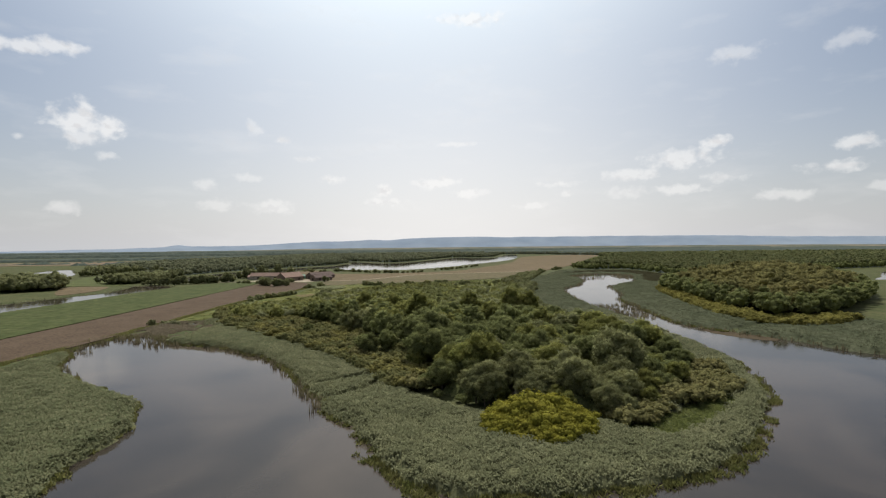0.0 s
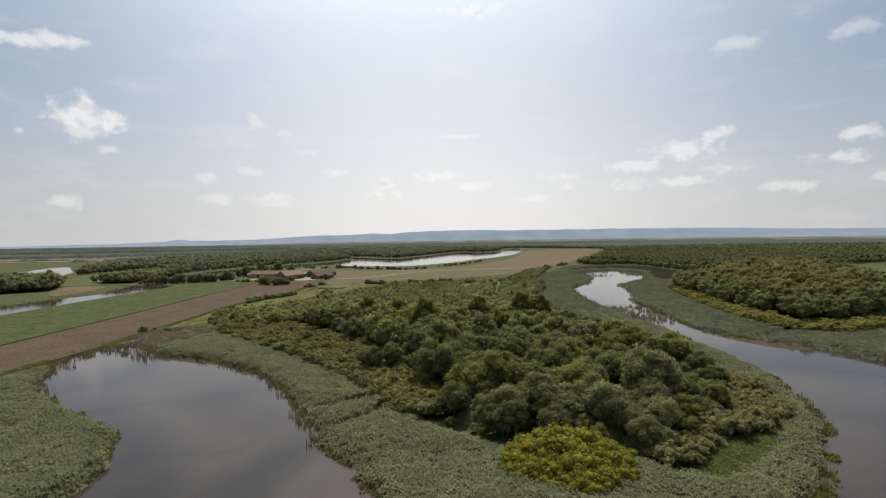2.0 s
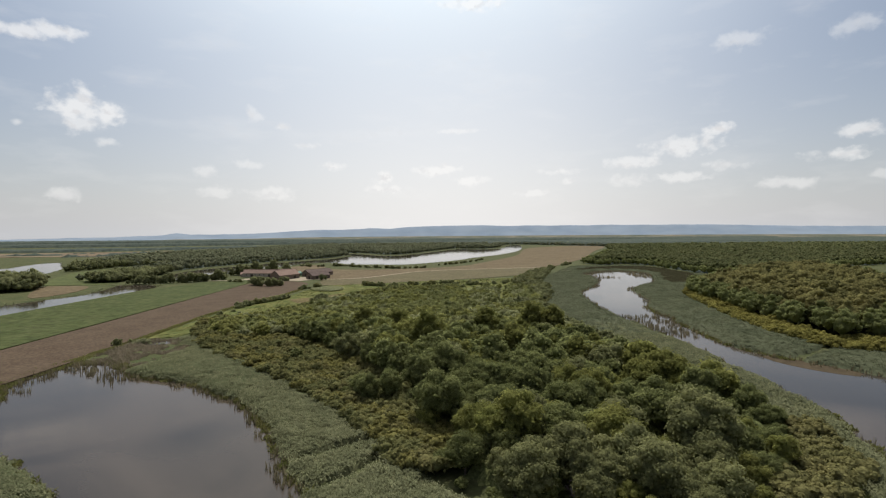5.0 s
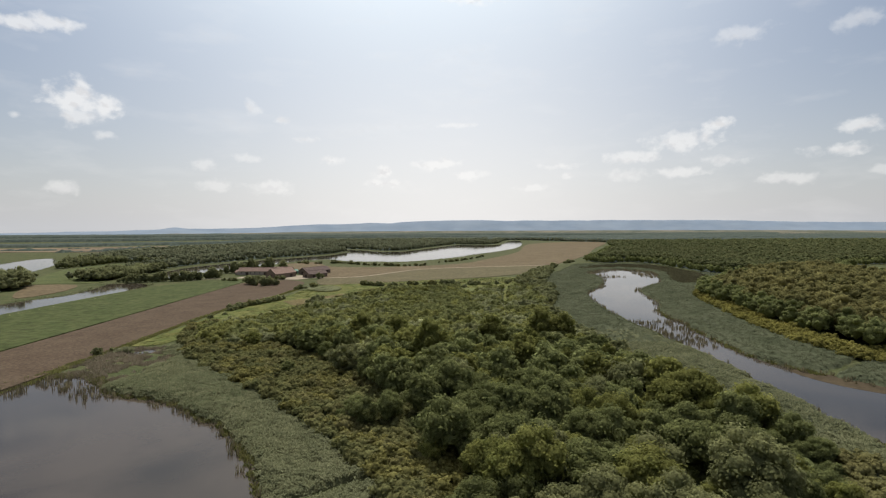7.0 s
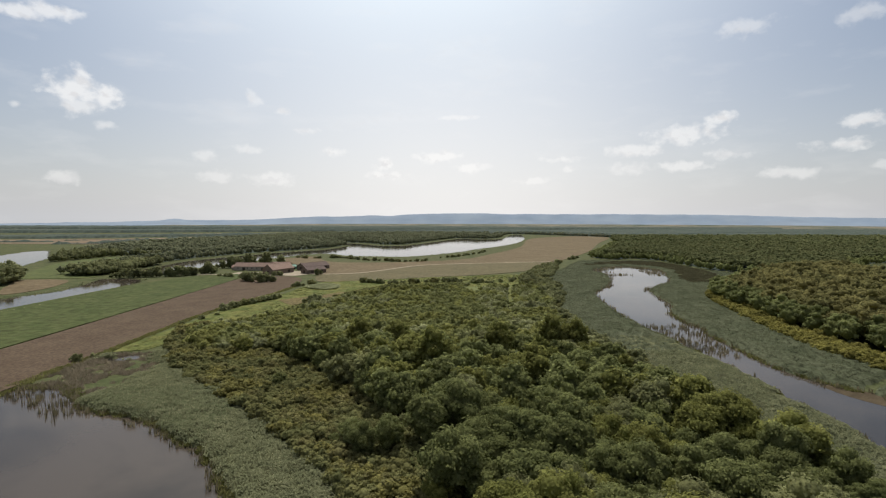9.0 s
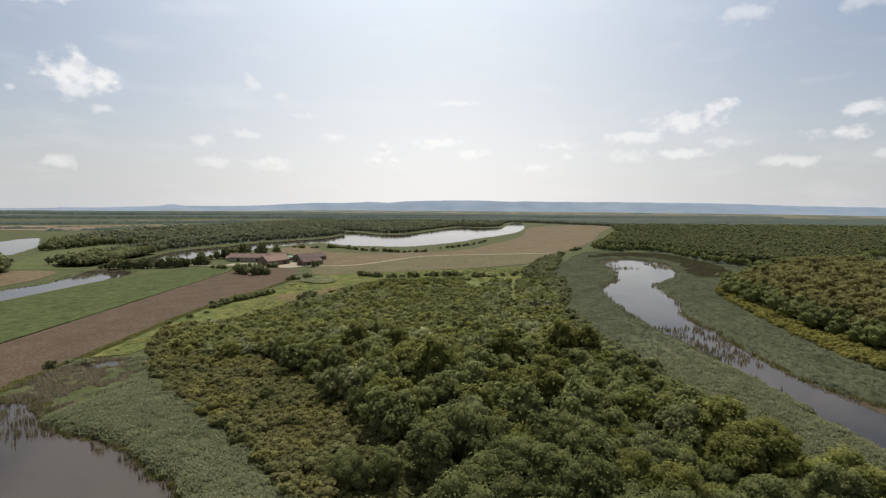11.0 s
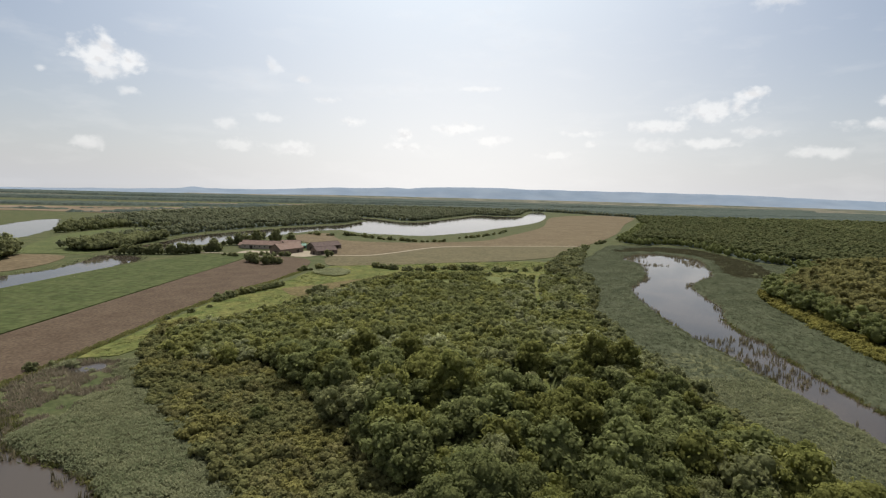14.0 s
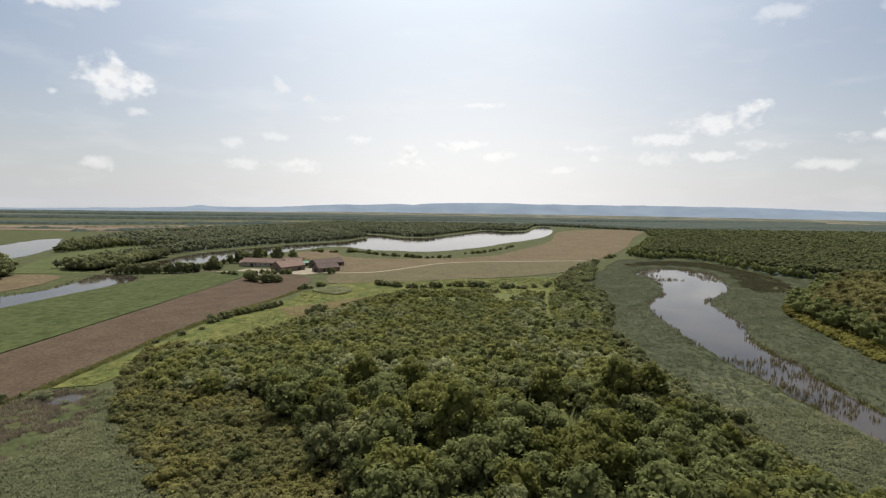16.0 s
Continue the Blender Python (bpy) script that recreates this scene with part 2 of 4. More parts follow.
M_LEAF_STRAW = material("straw_leaf", (0.145, 0.134, 0.038), (0.185, 0.166, 0.047), 5, rough=0.8, vary=0.2, leafy=0.4, grain=2.2, mottle=0.36)
M_LEAF_WARM = material("young_leaf", (0.15, 0.158, 0.048), (0.19, 0.19, 0.06), 9, rough=0.8, vary=0.14, leafy=0.54, grain=2.2, mottle=0.36)
M_LEAF_OLIVE = material("shrub_leaf", (0.13, 0.134, 0.056), (0.17, 0.162, 0.064), 7, rough=0.8, vary=0.14, leafy=0.4, grain=2.2, mottle=0.36)
M_LEAF_BROWN = material("brown_shrub_leaf", (0.155, 0.15, 0.062), (0.2, 0.182, 0.076), 7, rough=0.8, vary=0.14, leafy=0.4, grain=2.2, mottle=0.36)
# young growth: lighter leaves, raised further in colour for haze over the farther wood
M_ALDER_HAZED = material("hazed_alder_leaf", (0.178, 0.19, 0.076), (0.225, 0.232, 0.092), 9, rough=0.8, vary=0.14, leafy=0.54, grain=2.2, mottle=0.36)
M_SALLOW_HAZED = material("hazed_sallow_leaf", (0.205, 0.212, 0.108), (0.24, 0.244, 0.124), 9, rough=0.8, vary=0.14, leafy=0.54, grain=2.2, mottle=0.36)
M_BIRCH_HAZED = material("hazed_birch_leaf", (0.215, 0.22, 0.074), (0.255, 0.252, 0.088), 9, rough=0.8, vary=0.14, leafy=0.54, grain=2.2, mottle=0.36)
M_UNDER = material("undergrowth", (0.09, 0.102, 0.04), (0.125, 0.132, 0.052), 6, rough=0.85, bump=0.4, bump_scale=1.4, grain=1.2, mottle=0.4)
M_DEAD = material("dead_twigs", (0.2, 0.165, 0.15), (0.27, 0.23, 0.21), 3, rough=0.9, vary=0.1)
M_LEAF_GOLD = material("golden_leaf", (0.17, 0.164, 0.026), (0.225, 0.205, 0.034), 5, rough=0.8, vary=0.14, leafy=0.34, grain=2.2, mottle=0.36)
M_FOREST = material("forest_leaf", (0.122, 0.137, 0.06), (0.158, 0.161, 0.071), 22, rough=0.85, vary=0.15, leafy=0.5, grain=0.6)
M_OAK = material("ripening_oak_leaf", (0.142, 0.136, 0.055), (0.182, 0.163, 0.064), 18, rough=0.85, vary=0.15, leafy=0.5, grain=0.6)
# forest leaf made paler and bluer in colour, standing in for haze
M_FOREST_HAZY = material("hazed_forest_leaf", (0.14, 0.15, 0.09), (0.172, 0.176, 0.104), 30, rough=0.85, vary=0.14, leafy=0.5, grain=0.6)
M_FAR_FOREST = material("far_forest", (0.05, 0.063, 0.053), (0.068, 0.079, 0.063), 60, rough=0.95, grain=0.09, bump=1.5, bump_scale=0.16)
M_BARK = material("bark", (0.10, 0.08, 0.06), (0.16, 0.13, 0.10), 0.4, bump=0.03, bump_scale=12)
# blue-grey of the distant air is put into the hills' base colour
M_HILL = material("hazed_hill", (0.165, 0.205, 0.255), (0.2, 0.237, 0.28), 260, rough=1.0, grain=0.006, mottle=0.06)
M_TILE = material("weathered_red_tile", (0.2, 0.138, 0.108), (0.26, 0.185, 0.15), 2.0, bump=0.05, bump_scale=4, vary=0.15)
M_SLATE = material("dark_sheet_roof", (0.105, 0.08, 0.07), (0.14, 0.105, 0.092), 3.0, rough=0.9, bump=0.03, bump_scale=3)
M_WALL = material("old_plaster_and_stone", (0.3, 0.26, 0.21), (0.4, 0.34, 0.28), 1.5, bump=0.03, bump_scale=6)
M_BOARD = material("dark_boarding", (0.15, 0.115, 0.09), (0.19, 0.148, 0.115), 0.8, bump=0.03, bump_scale=5)
M_GREEN = material("green_tarpaulin", (0.07, 0.17, 0.12), (0.09, 0.20, 0.14), 1.0, rough=0.5)
M_DOOR = material("weathered_door", (0.05, 0.04, 0.035), (0.08, 0.065, 0.05), 0.5)
M_GLASS = material("dark_window_glass", (0.02, 0.022, 0.025), (0.03, 0.03, 0.033), 1.0, rough=0.1)

# ---- plan: banks and edges of the fields and woods ----
ISLAND_BANK = [(-164, 252), (-147, 254), (-122, 234), (-97, 225), (-72, 204), (-56, 183), (-43, 161), (-37, 149), (-29, 134), (-20, 121), (-11, 103),
               (-6, 95), (2, 90), (10, 91), (18, 88), (26, 91), (34, 94), (44, 97), (57, 105), (70, 116), (84, 135), (94, 153), (101, 172), (105, 190), (107, 209),
               (107, 241), (108, 275), (106, 307), (103, 348), (102, 384), (104, 420), (111, 470), (115, 492), (146, 548), (165, 615), (163, 662)]
EAST_BANK = [(182, 700), (216, 726), (243, 704), (251, 673), (232, 616), (210, 560), (176, 518), (163, 482), (156, 437), (144, 408), (136, 380), (137, 360), (133, 330), (131, 304),
             (130, 276), (137, 258), (150, 240), (158, 226), (164, 207), (176, 197), (260, 165), (500, 125), (1000, 60)]
WEST_BANK = [(-1000, 0), (-300, 20), (-110, 40), (-78, 70), (-75, 91), (-77, 103), (-79, 120), (-84, 136), (-97, 150), (-116, 162), (-134, 177),
             (-147, 192), (-160, 216), (-169, 238)]
SHORE = ISLAND_BANK + EAST_BANK + [(1000, -900), (-1000, -900)] + WEST_BANK
LAKE = [(-351, 624), (-315, 633), (-312, 660), (-304, 700), (-290, 748), (-267, 836), (-246, 905), (-213, 948), (-188, 926), (-155, 893), (-110, 884), (-67, 881), (-25, 926),
        (23, 1000), (58, 1081), (112, 1182), (168, 1323), (226, 1558), (276, 1929), (232, 1902), (166, 1590), (90, 1549), (44, 1590), (-33, 1371),
        (-97, 1205), (-151, 1201), (-214, 1282), (-265, 1306), (-211, 1194), (-218, 1171), (-232, 1075), (-268, 1013), (-309, 955), (-333, 897), (-354, 846), (-371, 784),
        (-366, 708), (-362, 636)]
CANAL = [(-298, 556), (-297, 520), (-290, 452), (-294, 413), (-300, 330), (-308, 250), (-315, 100), (-380, 100), (-372, 250), (-358, 360), (-346, 430), (-340, 464), (-329, 490), (-331, 510), (-338, 541),
         (-346, 564), (-352, 580), (-318, 582)]
WEST_LAKE = [(-539, 678), (-543, 713), (-560, 748), (-602, 832), (-652, 899), (-748, 1018), (-745, 945), (-712, 860), (-740, 800), (-1100, 700), (-1100, 520), (-700, 560)]
EAST_LAKE = [(480, 565), (520, 605), (590, 685), (640, 720), (670, 700), (580, 600), (510, 550)]
PUDDLE = [(-147, 317), (-144, 324), (-137, 323), (-139, 315)]
MUD_POOL = [(-155, 291), (-148, 300), (-139, 294), (-146, 286)]
WOOD = [(-138, 332), (-120, 292), (-100, 270), (-62, 233), (-37, 200), (-21, 177), (-8, 150), (8, 136), (30, 128), (46, 126), (62, 142), (80, 160),
        (86, 182), (79, 216), (71, 255), (65, 300), (61, 345), (64, 400), (80, 470), (88, 525), (78, 556), (38, 518), (7, 530), (-50, 514), (-76, 478), (-94, 427), (-117, 372)]
EAST_WOOD = [(212, 486), (197, 455), (188, 415), (182, 370), (181, 330), (182, 298), (188, 278), (216, 286), (272, 329), (347, 414), (400, 520), (390, 590), (320, 590), (272, 548), (236, 506)]
EAST_FOREST = [(216, 856), (236, 808), (280, 838), (300, 793), (297, 710), (303, 660), (322, 636), (370, 606), (470, 650), (540, 735), (700, 800), (900, 860), (2600, 900), (3000, 1800), (2200, 2100), (1200, 1900), (640, 1640), (520, 1640), (400, 1300), (290, 1030)]
NORTH_FOREST = [(-420, 600), (-392, 722), (-386, 800), (-368, 868), (-345, 925), (-318, 985), (-278, 1042), (-242, 1100), (-228, 1172), (-222, 1194), (-284, 1330), (-205, 1312), (-150, 1232), (-100, 1236), (-45, 1395), (36, 1620),
                (90, 1580), (160, 1625), (225, 1950), (290, 2000), (480, 1760), (640, 1640), (1200, 1900), (2200, 2100), (1700, 2500), (700, 2350), (200, 2150), (-120, 2080), (-330, 2010), (-520, 1860), (-600, 1500), (-700, 1250), (-640, 930), (-540, 890), (-450, 890), (-432, 718)]
FAR_BELT_ONE = [(-1900, 1480), (-1500, 1530), (-1150, 1530), (-950, 1640), (-640, 1790), (-540, 1880), (-700, 1850), (-1000, 1760), (-1300, 1690), (-1900, 1560)]
FAR_BELT_TWO = [(-4200, 2080), (-2600, 2000), (-1500, 2080), (-900, 2230), (-520, 2330), (-100, 2360), (300, 2250), (400, 2500), (-100, 2480), (-900, 2440), (-1500, 2300), (-2600, 2240), (-4200, 2330)]
FAR_BELT_THREE = [(-4200, 2700), (-2000, 2760), (-800, 2720), (0, 2700), (900, 2600), (1500, 2500), (1800, 2900), (900, 3050), (-800, 3300), (-4200, 3300)]
CROP_FIELD = [(-312, 120), (-305, 250), (-300, 380), (-297, 440), (-293, 500), (-284, 552), (-258, 600), (-226, 618), (-213, 566), (-213, 440), (-213, 350), (-214, 250), (-217, 120)]
SOIL_FIELD = [(-212, 566), (-195, 605), (-172, 600), (-150, 580), (-140, 515), (-146, 470), (-158, 425), (-161, 366), (-161, 300), (-163, 250), (-169, 180), (-180, 120), (-216, 120), (-213, 250), (-212, 350), (-212, 440)]
STUBBLE_FIELD = [(-245, 800), (-236, 850), (-208, 872), (-174, 790), (-138, 766), (-66, 772), (16, 818), (64, 912), (154, 1150), (254, 1584), (436, 1788), (511, 1685), (368, 1309), (259, 1008), (165, 812), (141, 784), (50, 759), (8, 748), (-41, 722), (-81, 661), (-106, 631), (-142, 622), (-152, 650), (-190, 720)]
PASTURE = [(-142, 620), (-106, 629), (-81, 659), (-41, 720), (8, 746), (50, 757), (141, 782), (122, 720), (90, 662), (37, 619), (-18, 595), (-69, 570), (-98, 562), (-127, 556)]
TRACK = [(-158, 624), (-142, 621), (-106, 630), (-81, 660), (-41, 721), (8, 747), (50, 758), (141, 783)]
MEADOW = [(-158, 300), (-156, 366), (-152, 430), (-136, 478), (-132, 520), (-112, 568), (-60, 586), (10, 602), (60, 620), (92, 600), (70, 556), (30, 516), (-44, 510), (-76, 476), (-93, 425), (-116, 370), (-138, 330), (-145, 305)]
RUST_PATCH = [(-130, 446), (-112, 462), (-84, 492), (-62, 474), (-70, 452), (-92, 434), (-104, 420), (-118, 428)]
REED_ISLET = [(-130, 517), (-124, 530), (-114, 536), (-102, 526), (-100, 508), (-108, 500), (-121, 506)]
WEST_MEADOW = [(-431, 578), (-455, 615), (-478, 653), (-512, 727), (-527, 794), (-525, 848), (-468, 878), (-432, 760), (-412, 671), (-363, 590), (-390, 578)]
WEST_PATCH = [(-355, 470), (-385, 505), (-397, 525), (-421, 565), (-400, 570), (-372, 564), (-356, 534), (-348, 499)]
TAN_NEAR = [(-1300, 1180), (-1000, 1250), (-800, 1230), (-700, 1330), (-620, 1500), (-560, 1700), (-700, 1720), (-900, 1560), (-1150, 1480), (-1400, 1380)]
TAN_MIDDLE = [(-1700, 1560), (-1250, 1700), (-900, 1800), (-560, 1960), (-300, 2080), (-120, 2150), (-140, 2230), (-420, 2190), (-800, 2080), (-1300, 1880), (-1800, 1700)]
TAN_FAR = [(-3800, 2380), (-2400, 2300), (-1500, 2420), (-900, 2500), (-380, 2520), (-360, 2600), (-900, 2660), (-1500, 2640), (-2400, 2520), (-3800, 2560)]
TAN_EAST = [(620, 1560), (720, 1590), (800, 1500), (760, 1460), (660, 1490)]
WOOD_PATH = [(18, 270), (21, 290), (26, 326), (31, 371), (40, 439), (46, 490), (56, 545)]


def smooth(points, closed=True, step=5.0):
    """A curve through the points, evenly divided."""
    p = np.array(points, float)
    n = len(p)
    out = []
    for i in range(n if closed else n - 1):
        a, b, c, d = (p[(i + k) % n] if closed else p[min(max(i + k, 0), n - 1)] for k in (-1, 0, 1, 2))
        m = max(1, min(12, int(np.linalg.norm(c - b) / step)))
        for s in np.arange(m) / m:
            out.append(0.5 * (2 * b + (c - a) * s + (2 * a - 5 * b + 4 * c - d) * s ** 2 + (3 * b - a - 3 * c + d) * s ** 3))
    if not closed:
        out.append(p[-1])
    return np.array(out)


def signed(poly, x, y):
    """Distance to the outline: positive inside."""
    x, y = np.asarray(x, float), np.asarray(y, float)
    lo, hi = poly.min(0) - 90, poly.max(0) + 90
    close = (x > lo[0]) & (x < hi[0]) & (y > lo[1]) & (y < hi[1])
    if not close.all():
        out = np.full(x.shape, -90.0)
        if close.any():
            out[close] = signed(poly, x[close], y[close])
        return out
    best = np.full(x.shape, 1e18)
    inside = np.zeros(x.shape, bool)
    q = np.roll(poly, -1, 0)
    for (ax, ay), (bx, by) in zip(poly, q):
        ex, ey = bx - ax, by - ay
        s = np.clip(((x - ax) * ex + (y - ay) * ey) / max(ex * ex + ey * ey, 1e-9), 0, 1)
        best = np.minimum(best, (x - ax - s * ex) ** 2 + (y - ay - s * ey) ** 2)
        if ay != by:
            inside ^= ((ay > y) != (by > y)) & (x < (bx - ax) * (y - ay) / (by - ay) + ax)
    return np.where(inside, 1, -1) * np.sqrt(best)


def lattice(ix, iy, seed):
    h = (ix.astype(np.int64) * 374761393 + iy.astype(np.int64) * 668265263 + seed * 974711) & 0xFFFFFFFF
    h = ((h ^ (h >> 13)) * 1274126177) & 0xFFFFFFFF
    return ((h ^ (h >> 16)) & 0xFFFF) / 65535.0


def fbm(x, y, size, seed=0, octaves=3):
    """Noise from about 0 to 1 with features of a size in metres."""
    total, weight = 0.0, 0.0
    for o in range(octaves):
        u, v = np.asarray(x) / size * 2 ** o, np.asarray(y) / size * 2 ** o
        iu, iv = np.floor(u), np.floor(v)
        a, b = u - iu, v - iv
        a, b = a * a * (3 - 2 * a), b * b * (3 - 2 * b)
        k = seed + 17 * o
        n = (lattice(iu, iv, k) * (1 - a) + lattice(iu + 1, iv, k) * a) * (1 - b) + (lattice(iu, iv + 1, k) * (1 - a) + lattice(iu + 1, iv + 1, k) * a) * b
        total, weight = total + n * 0.5 ** o, weight + 0.5 ** o
    return total / weight


C_SHORE, C_LAKE, C_CANAL = smooth(SHORE), smooth(LAKE, step=12), smooth(CANAL, step=10)
C_WEST_LAKE, C_EAST_LAKE, C_PUDDLE, C_MUD = smooth(WEST_LAKE, step=20), smooth(EAST_LAKE, step=15), smooth(PUDDLE, step=2), smooth(MUD_POOL, step=2)
C_WOOD, C_EAST_WOOD, C_EAST_FOREST, C_NORTH_FOREST = smooth(WOOD), smooth(EAST_WOOD), smooth(EAST_FOREST, step=40), smooth(NORTH_FOREST, step=40)


def bank(x, y):
    """Metres from the nearest water: positive on land."""
    d = np.full(np.shape(x), 1e9)
    for c in (C_SHORE, C_LAKE, C_CANAL, C_WEST_LAKE, C_EAST_LAKE):
        d = np.minimum(d, -signed(c, x, y))
    d = d + (fbm(x, y, 9, 3) - 0.5) * 5
    for c in (C_PUDDLE, C_MUD):
        d = np.minimum(d, -signed(c, x, y) * 1.6)
    return d


def ground_height(x, y):
    d = bank(x, y)
    return np.clip(d * 0.22, -1.6, 0.7) + np.where(d > 4, (fbm(x, y, 30, 5) - 0.5) * 0.3, 0)


# ---- mesh helpers ----
def mesh_of(name, verts, tris, mat, smooth_faces=False, tone=None):
    me = bpy.data.meshes.new(name)
    v, f = np.asarray(verts, np.float32), np.asarray(tris, np.int32)
    me.vertices.add(len(v))
    me.vertices.foreach_set("co", v.ravel())
    me.loops.add(f.size)
    me.loops.foreach_set("vertex_index", f.ravel())
    me.polygons.add(len(f))
    me.polygons.foreach_set("loop_start", np.arange(0, f.size, f.shape[1], dtype=np.int32))
    if smooth_faces:
        me.polygons.foreach_set("use_smooth", np.ones(len(f), bool))
    for m in (mat if isinstance(mat, (list, tuple)) else [mat]):
        me.materials.append(m)
    if tone is not None:
        me.attributes.new("tone", "FLOAT", "POINT").data.foreach_set("value", np.asarray(tone, np.float32))
    me.update(calc_edges=True)
    return me


def thing(name, data, label, category, kind="", group=""):
    return tagged(new(name, data), label, category, group, kind)


def part(name, bm, mat, parent, label=""):
    me = bpy.data.meshes.new(name)
    bm.to_mesh(me)
    bm.free()
    me.materials.append(mat)
    ob = new(name, me)
    ob.parent = parent
    return tagged(ob, label)


def part_of(name, me, parent, label=""):
    ob = new(name, me)
    ob.parent = parent
    return tagged(ob, label)


def grid(xs, ys, height):
    X, Y = np.meshgrid(xs, ys)
    Z = height(X, Y)
    n = len(xs)
    i = (np.arange(len(ys) - 1)[:, None] * n + np.arange(n - 1)[None]).ravel()
    return np.stack([X, Y, Z], -1).reshape(-1, 3), np.stack([i, i + 1, i + 1 + n, i + n], -1)


def graded(inner, step, outer, growth=1.16):
    """Even steps within inner, ever longer ones out to outer."""
    a = list(np.arange(inner[0], inner[1] + step, step))
    for side in (0, 1):
        s, edge = step, a[0] if side == 0 else a[-1]
        while (edge > outer[0]) if side == 0 else (edge < outer[1]):
            s *= growth
            edge += -s if side == 0 else s
            a.insert(0, edge) if side == 0 else a.append(edge)
    return np.array(a)


def flat_field(name, points, mat, label, category, lift, rise=0.0, step=12, base=0.2):
    """A field as a low slab that follows its outline, with a sloping edge."""
    c = smooth(points, step=step)
    bm = bmesh.new()
    vs = [bm.verts.new((x, y, base)) for x, y in c]
    face = bm.faces.new(vs)
    if face.normal.z < 0:
        face.normal_flip()
    up = bmesh.ops.extrude_face_region(bm, geom=[face])
    for v in up["geom"]:
        if isinstance(v, bmesh.types.BMVert):
            v.co.z = lift + rise
    bm.faces.ensure_lookup_table()
    bmesh.ops.recalc_face_normals(bm, faces=bm.faces)
    bmesh.ops.triangulate(bm, faces=[f for f in bm.faces if len(f.verts) > 4])
    me = bpy.data.meshes.new(name)
    bm.to_mesh(me)
    bm.free()
    me.materials.append(mat)
    return thing(name, me, label, category, "structure")


# ---- ground and water ----
xs = graded((-400, 300), 4.5, (-5200, 5200), 1.03)
ys = graded((70, 720), 4.5, (-1500, 5000), 1.03)
thing("ground", mesh_of("ground", *grid(xs, ys, ground_height), M_GROUND, True), "marshy grassland with low banks", "ground", "structure")
wv = [(-5200, -1500, 0), (5200, -1500, 0), (5200, 2600, 0), (-5200, 2600, 0)]
thing("water", mesh_of("water", wv, [(0, 1, 2, 3)], M_WATER), "still murky brown water reflecting the sky", "water", "structure")
flat_field("field_crop", CROP_FIELD, M_CROP, "strip of dense low green crop", "field", 0.85, 0.3)
flat_field("field_soil", SOIL_FIELD, M_SOIL, "strip of bare brown worked soil", "field", 0.95)
flat_field("field_stubble", STUBBLE_FIELD, M_STUBBLE, "wide dry tan stubble field by the lake", "field", 1.0)
flat_field("field_pasture", PASTURE, M_PASTURE, "olive pasture below a gravel track", "field", 1.0)
flat_field("field_meadow", WEST_MEADOW, M_GRASS, "green meadow beyond the canal", "field", 1.0)
flat_field("field_patch", WEST_PATCH, M_STUBBLE, "small tan field beside the canal", "field", 1.0)
flat_field("mud_bank", [(131, 258), (132, 246), (139, 234), (148, 227), (153, 234), (146, 247), (139, 257)], M_MUD, "wet brown mud bank below the reeds", "mud", 0.03, base=-1.0, step=4)
flat_field("meadow", MEADOW, M_MEADOW, "rough yellow-green meadow between wood and field", "meadow", 0.93)
flat_field("rust_patch", RUST_PATCH, M_RUST, "rust-brown patch of dry meadow plants", "meadow", 1.0)
for outline in (TAN_NEAR, TAN_MIDDLE, TAN_FAR, TAN_EAST):
    flat_field("far_field", outline, M_TAN, "distant pale harvested fields", "field", 1.2, step=60)


def ribbon(points, width, z, step=6):
    c = smooth(points, False, step)
    t = np.gradient(c, axis=0)
    t /= np.linalg.norm(t, axis=1)[:, None]
    side = np.stack([-t[:, 1], t[:, 0]], -1) * width / 2
    v = np.concatenate([np.c_[c + side, np.full(len(c), z)], np.c_[c - side, np.full(len(c), z)]])
    n = len(c)
    i = np.arange(n - 1)
    return v, np.stack([i, i + n, i + n + 1, i + 1], -1)


thing("track", mesh_of("track", *ribbon(TRACK, 4.5, 1.04), M_TRACK), "pale gravel farm track across the fields", "track", "structure")
thing("path", mesh_of("path", *ribbon(WOOD_PATH, 2.4, 1.3, 3), M_MEADOW), "narrow grassy path through the wood", "path", "structure")


# ---- far woods and hills ----
def canopy(name, outline, mat, near, far, height, label, single=None):
    """A wood seen from afar: a lumpy roof of crowns, finer where it is nearer, down to the ground at its edge."""
    rows = [near]
    while rows[-1] < far:
        rows.append(rows[-1] + max(4.5, rows[-1] * 0.006))
    rows = np.array(rows)
    slope = outline[:, 0] / np.maximum(outline[:, 1], 1)
    cols = np.tan(np.linspace(max(-0.86, math.atan(slope.min()) - 0.02), min(0.86, math.atan(slope.max()) + 0.02), 330))
    K, R = np.meshgrid(cols, rows)
    X, Y = K * R, R
    s = signed(outline, X, Y) - 7 + (fbm(X, Y, 25, 8) - 0.5) * 10
    lump = fbm(X, Y, 11, 21, 2) * 0.6 + fbm(X, Y, 34, 22, 2) * 0.4
    # lower where single trees stand over it
    roof = height * (0.72 + 0.4 * lump) * (1 if single is None else np.where(single(X, Y, s + 7), 0.5, 1))
    Z = np.where(s > 0, np.clip(s / 14, 0, 1) * roof, -3)
    n = len(cols)
    i = (np.arange(len(rows) - 1)[:, None] * n + np.arange(n - 1)[None]).ravel()
    F = np.stack([i, i + 1, i + 1 + n, i + n], -1)
    F = F[(Z.ravel()[F] > 0).any(1)]
    used = np.unique(F)
    back = np.zeros(X.size, int)
    back[used] = np.arange(len(used))
    V = np.stack([X, Y, Z], -1).reshape(-1, 3)[used]
    thing(name, mesh_of(name, V, back[F], mat), label, "forest", "stuff")


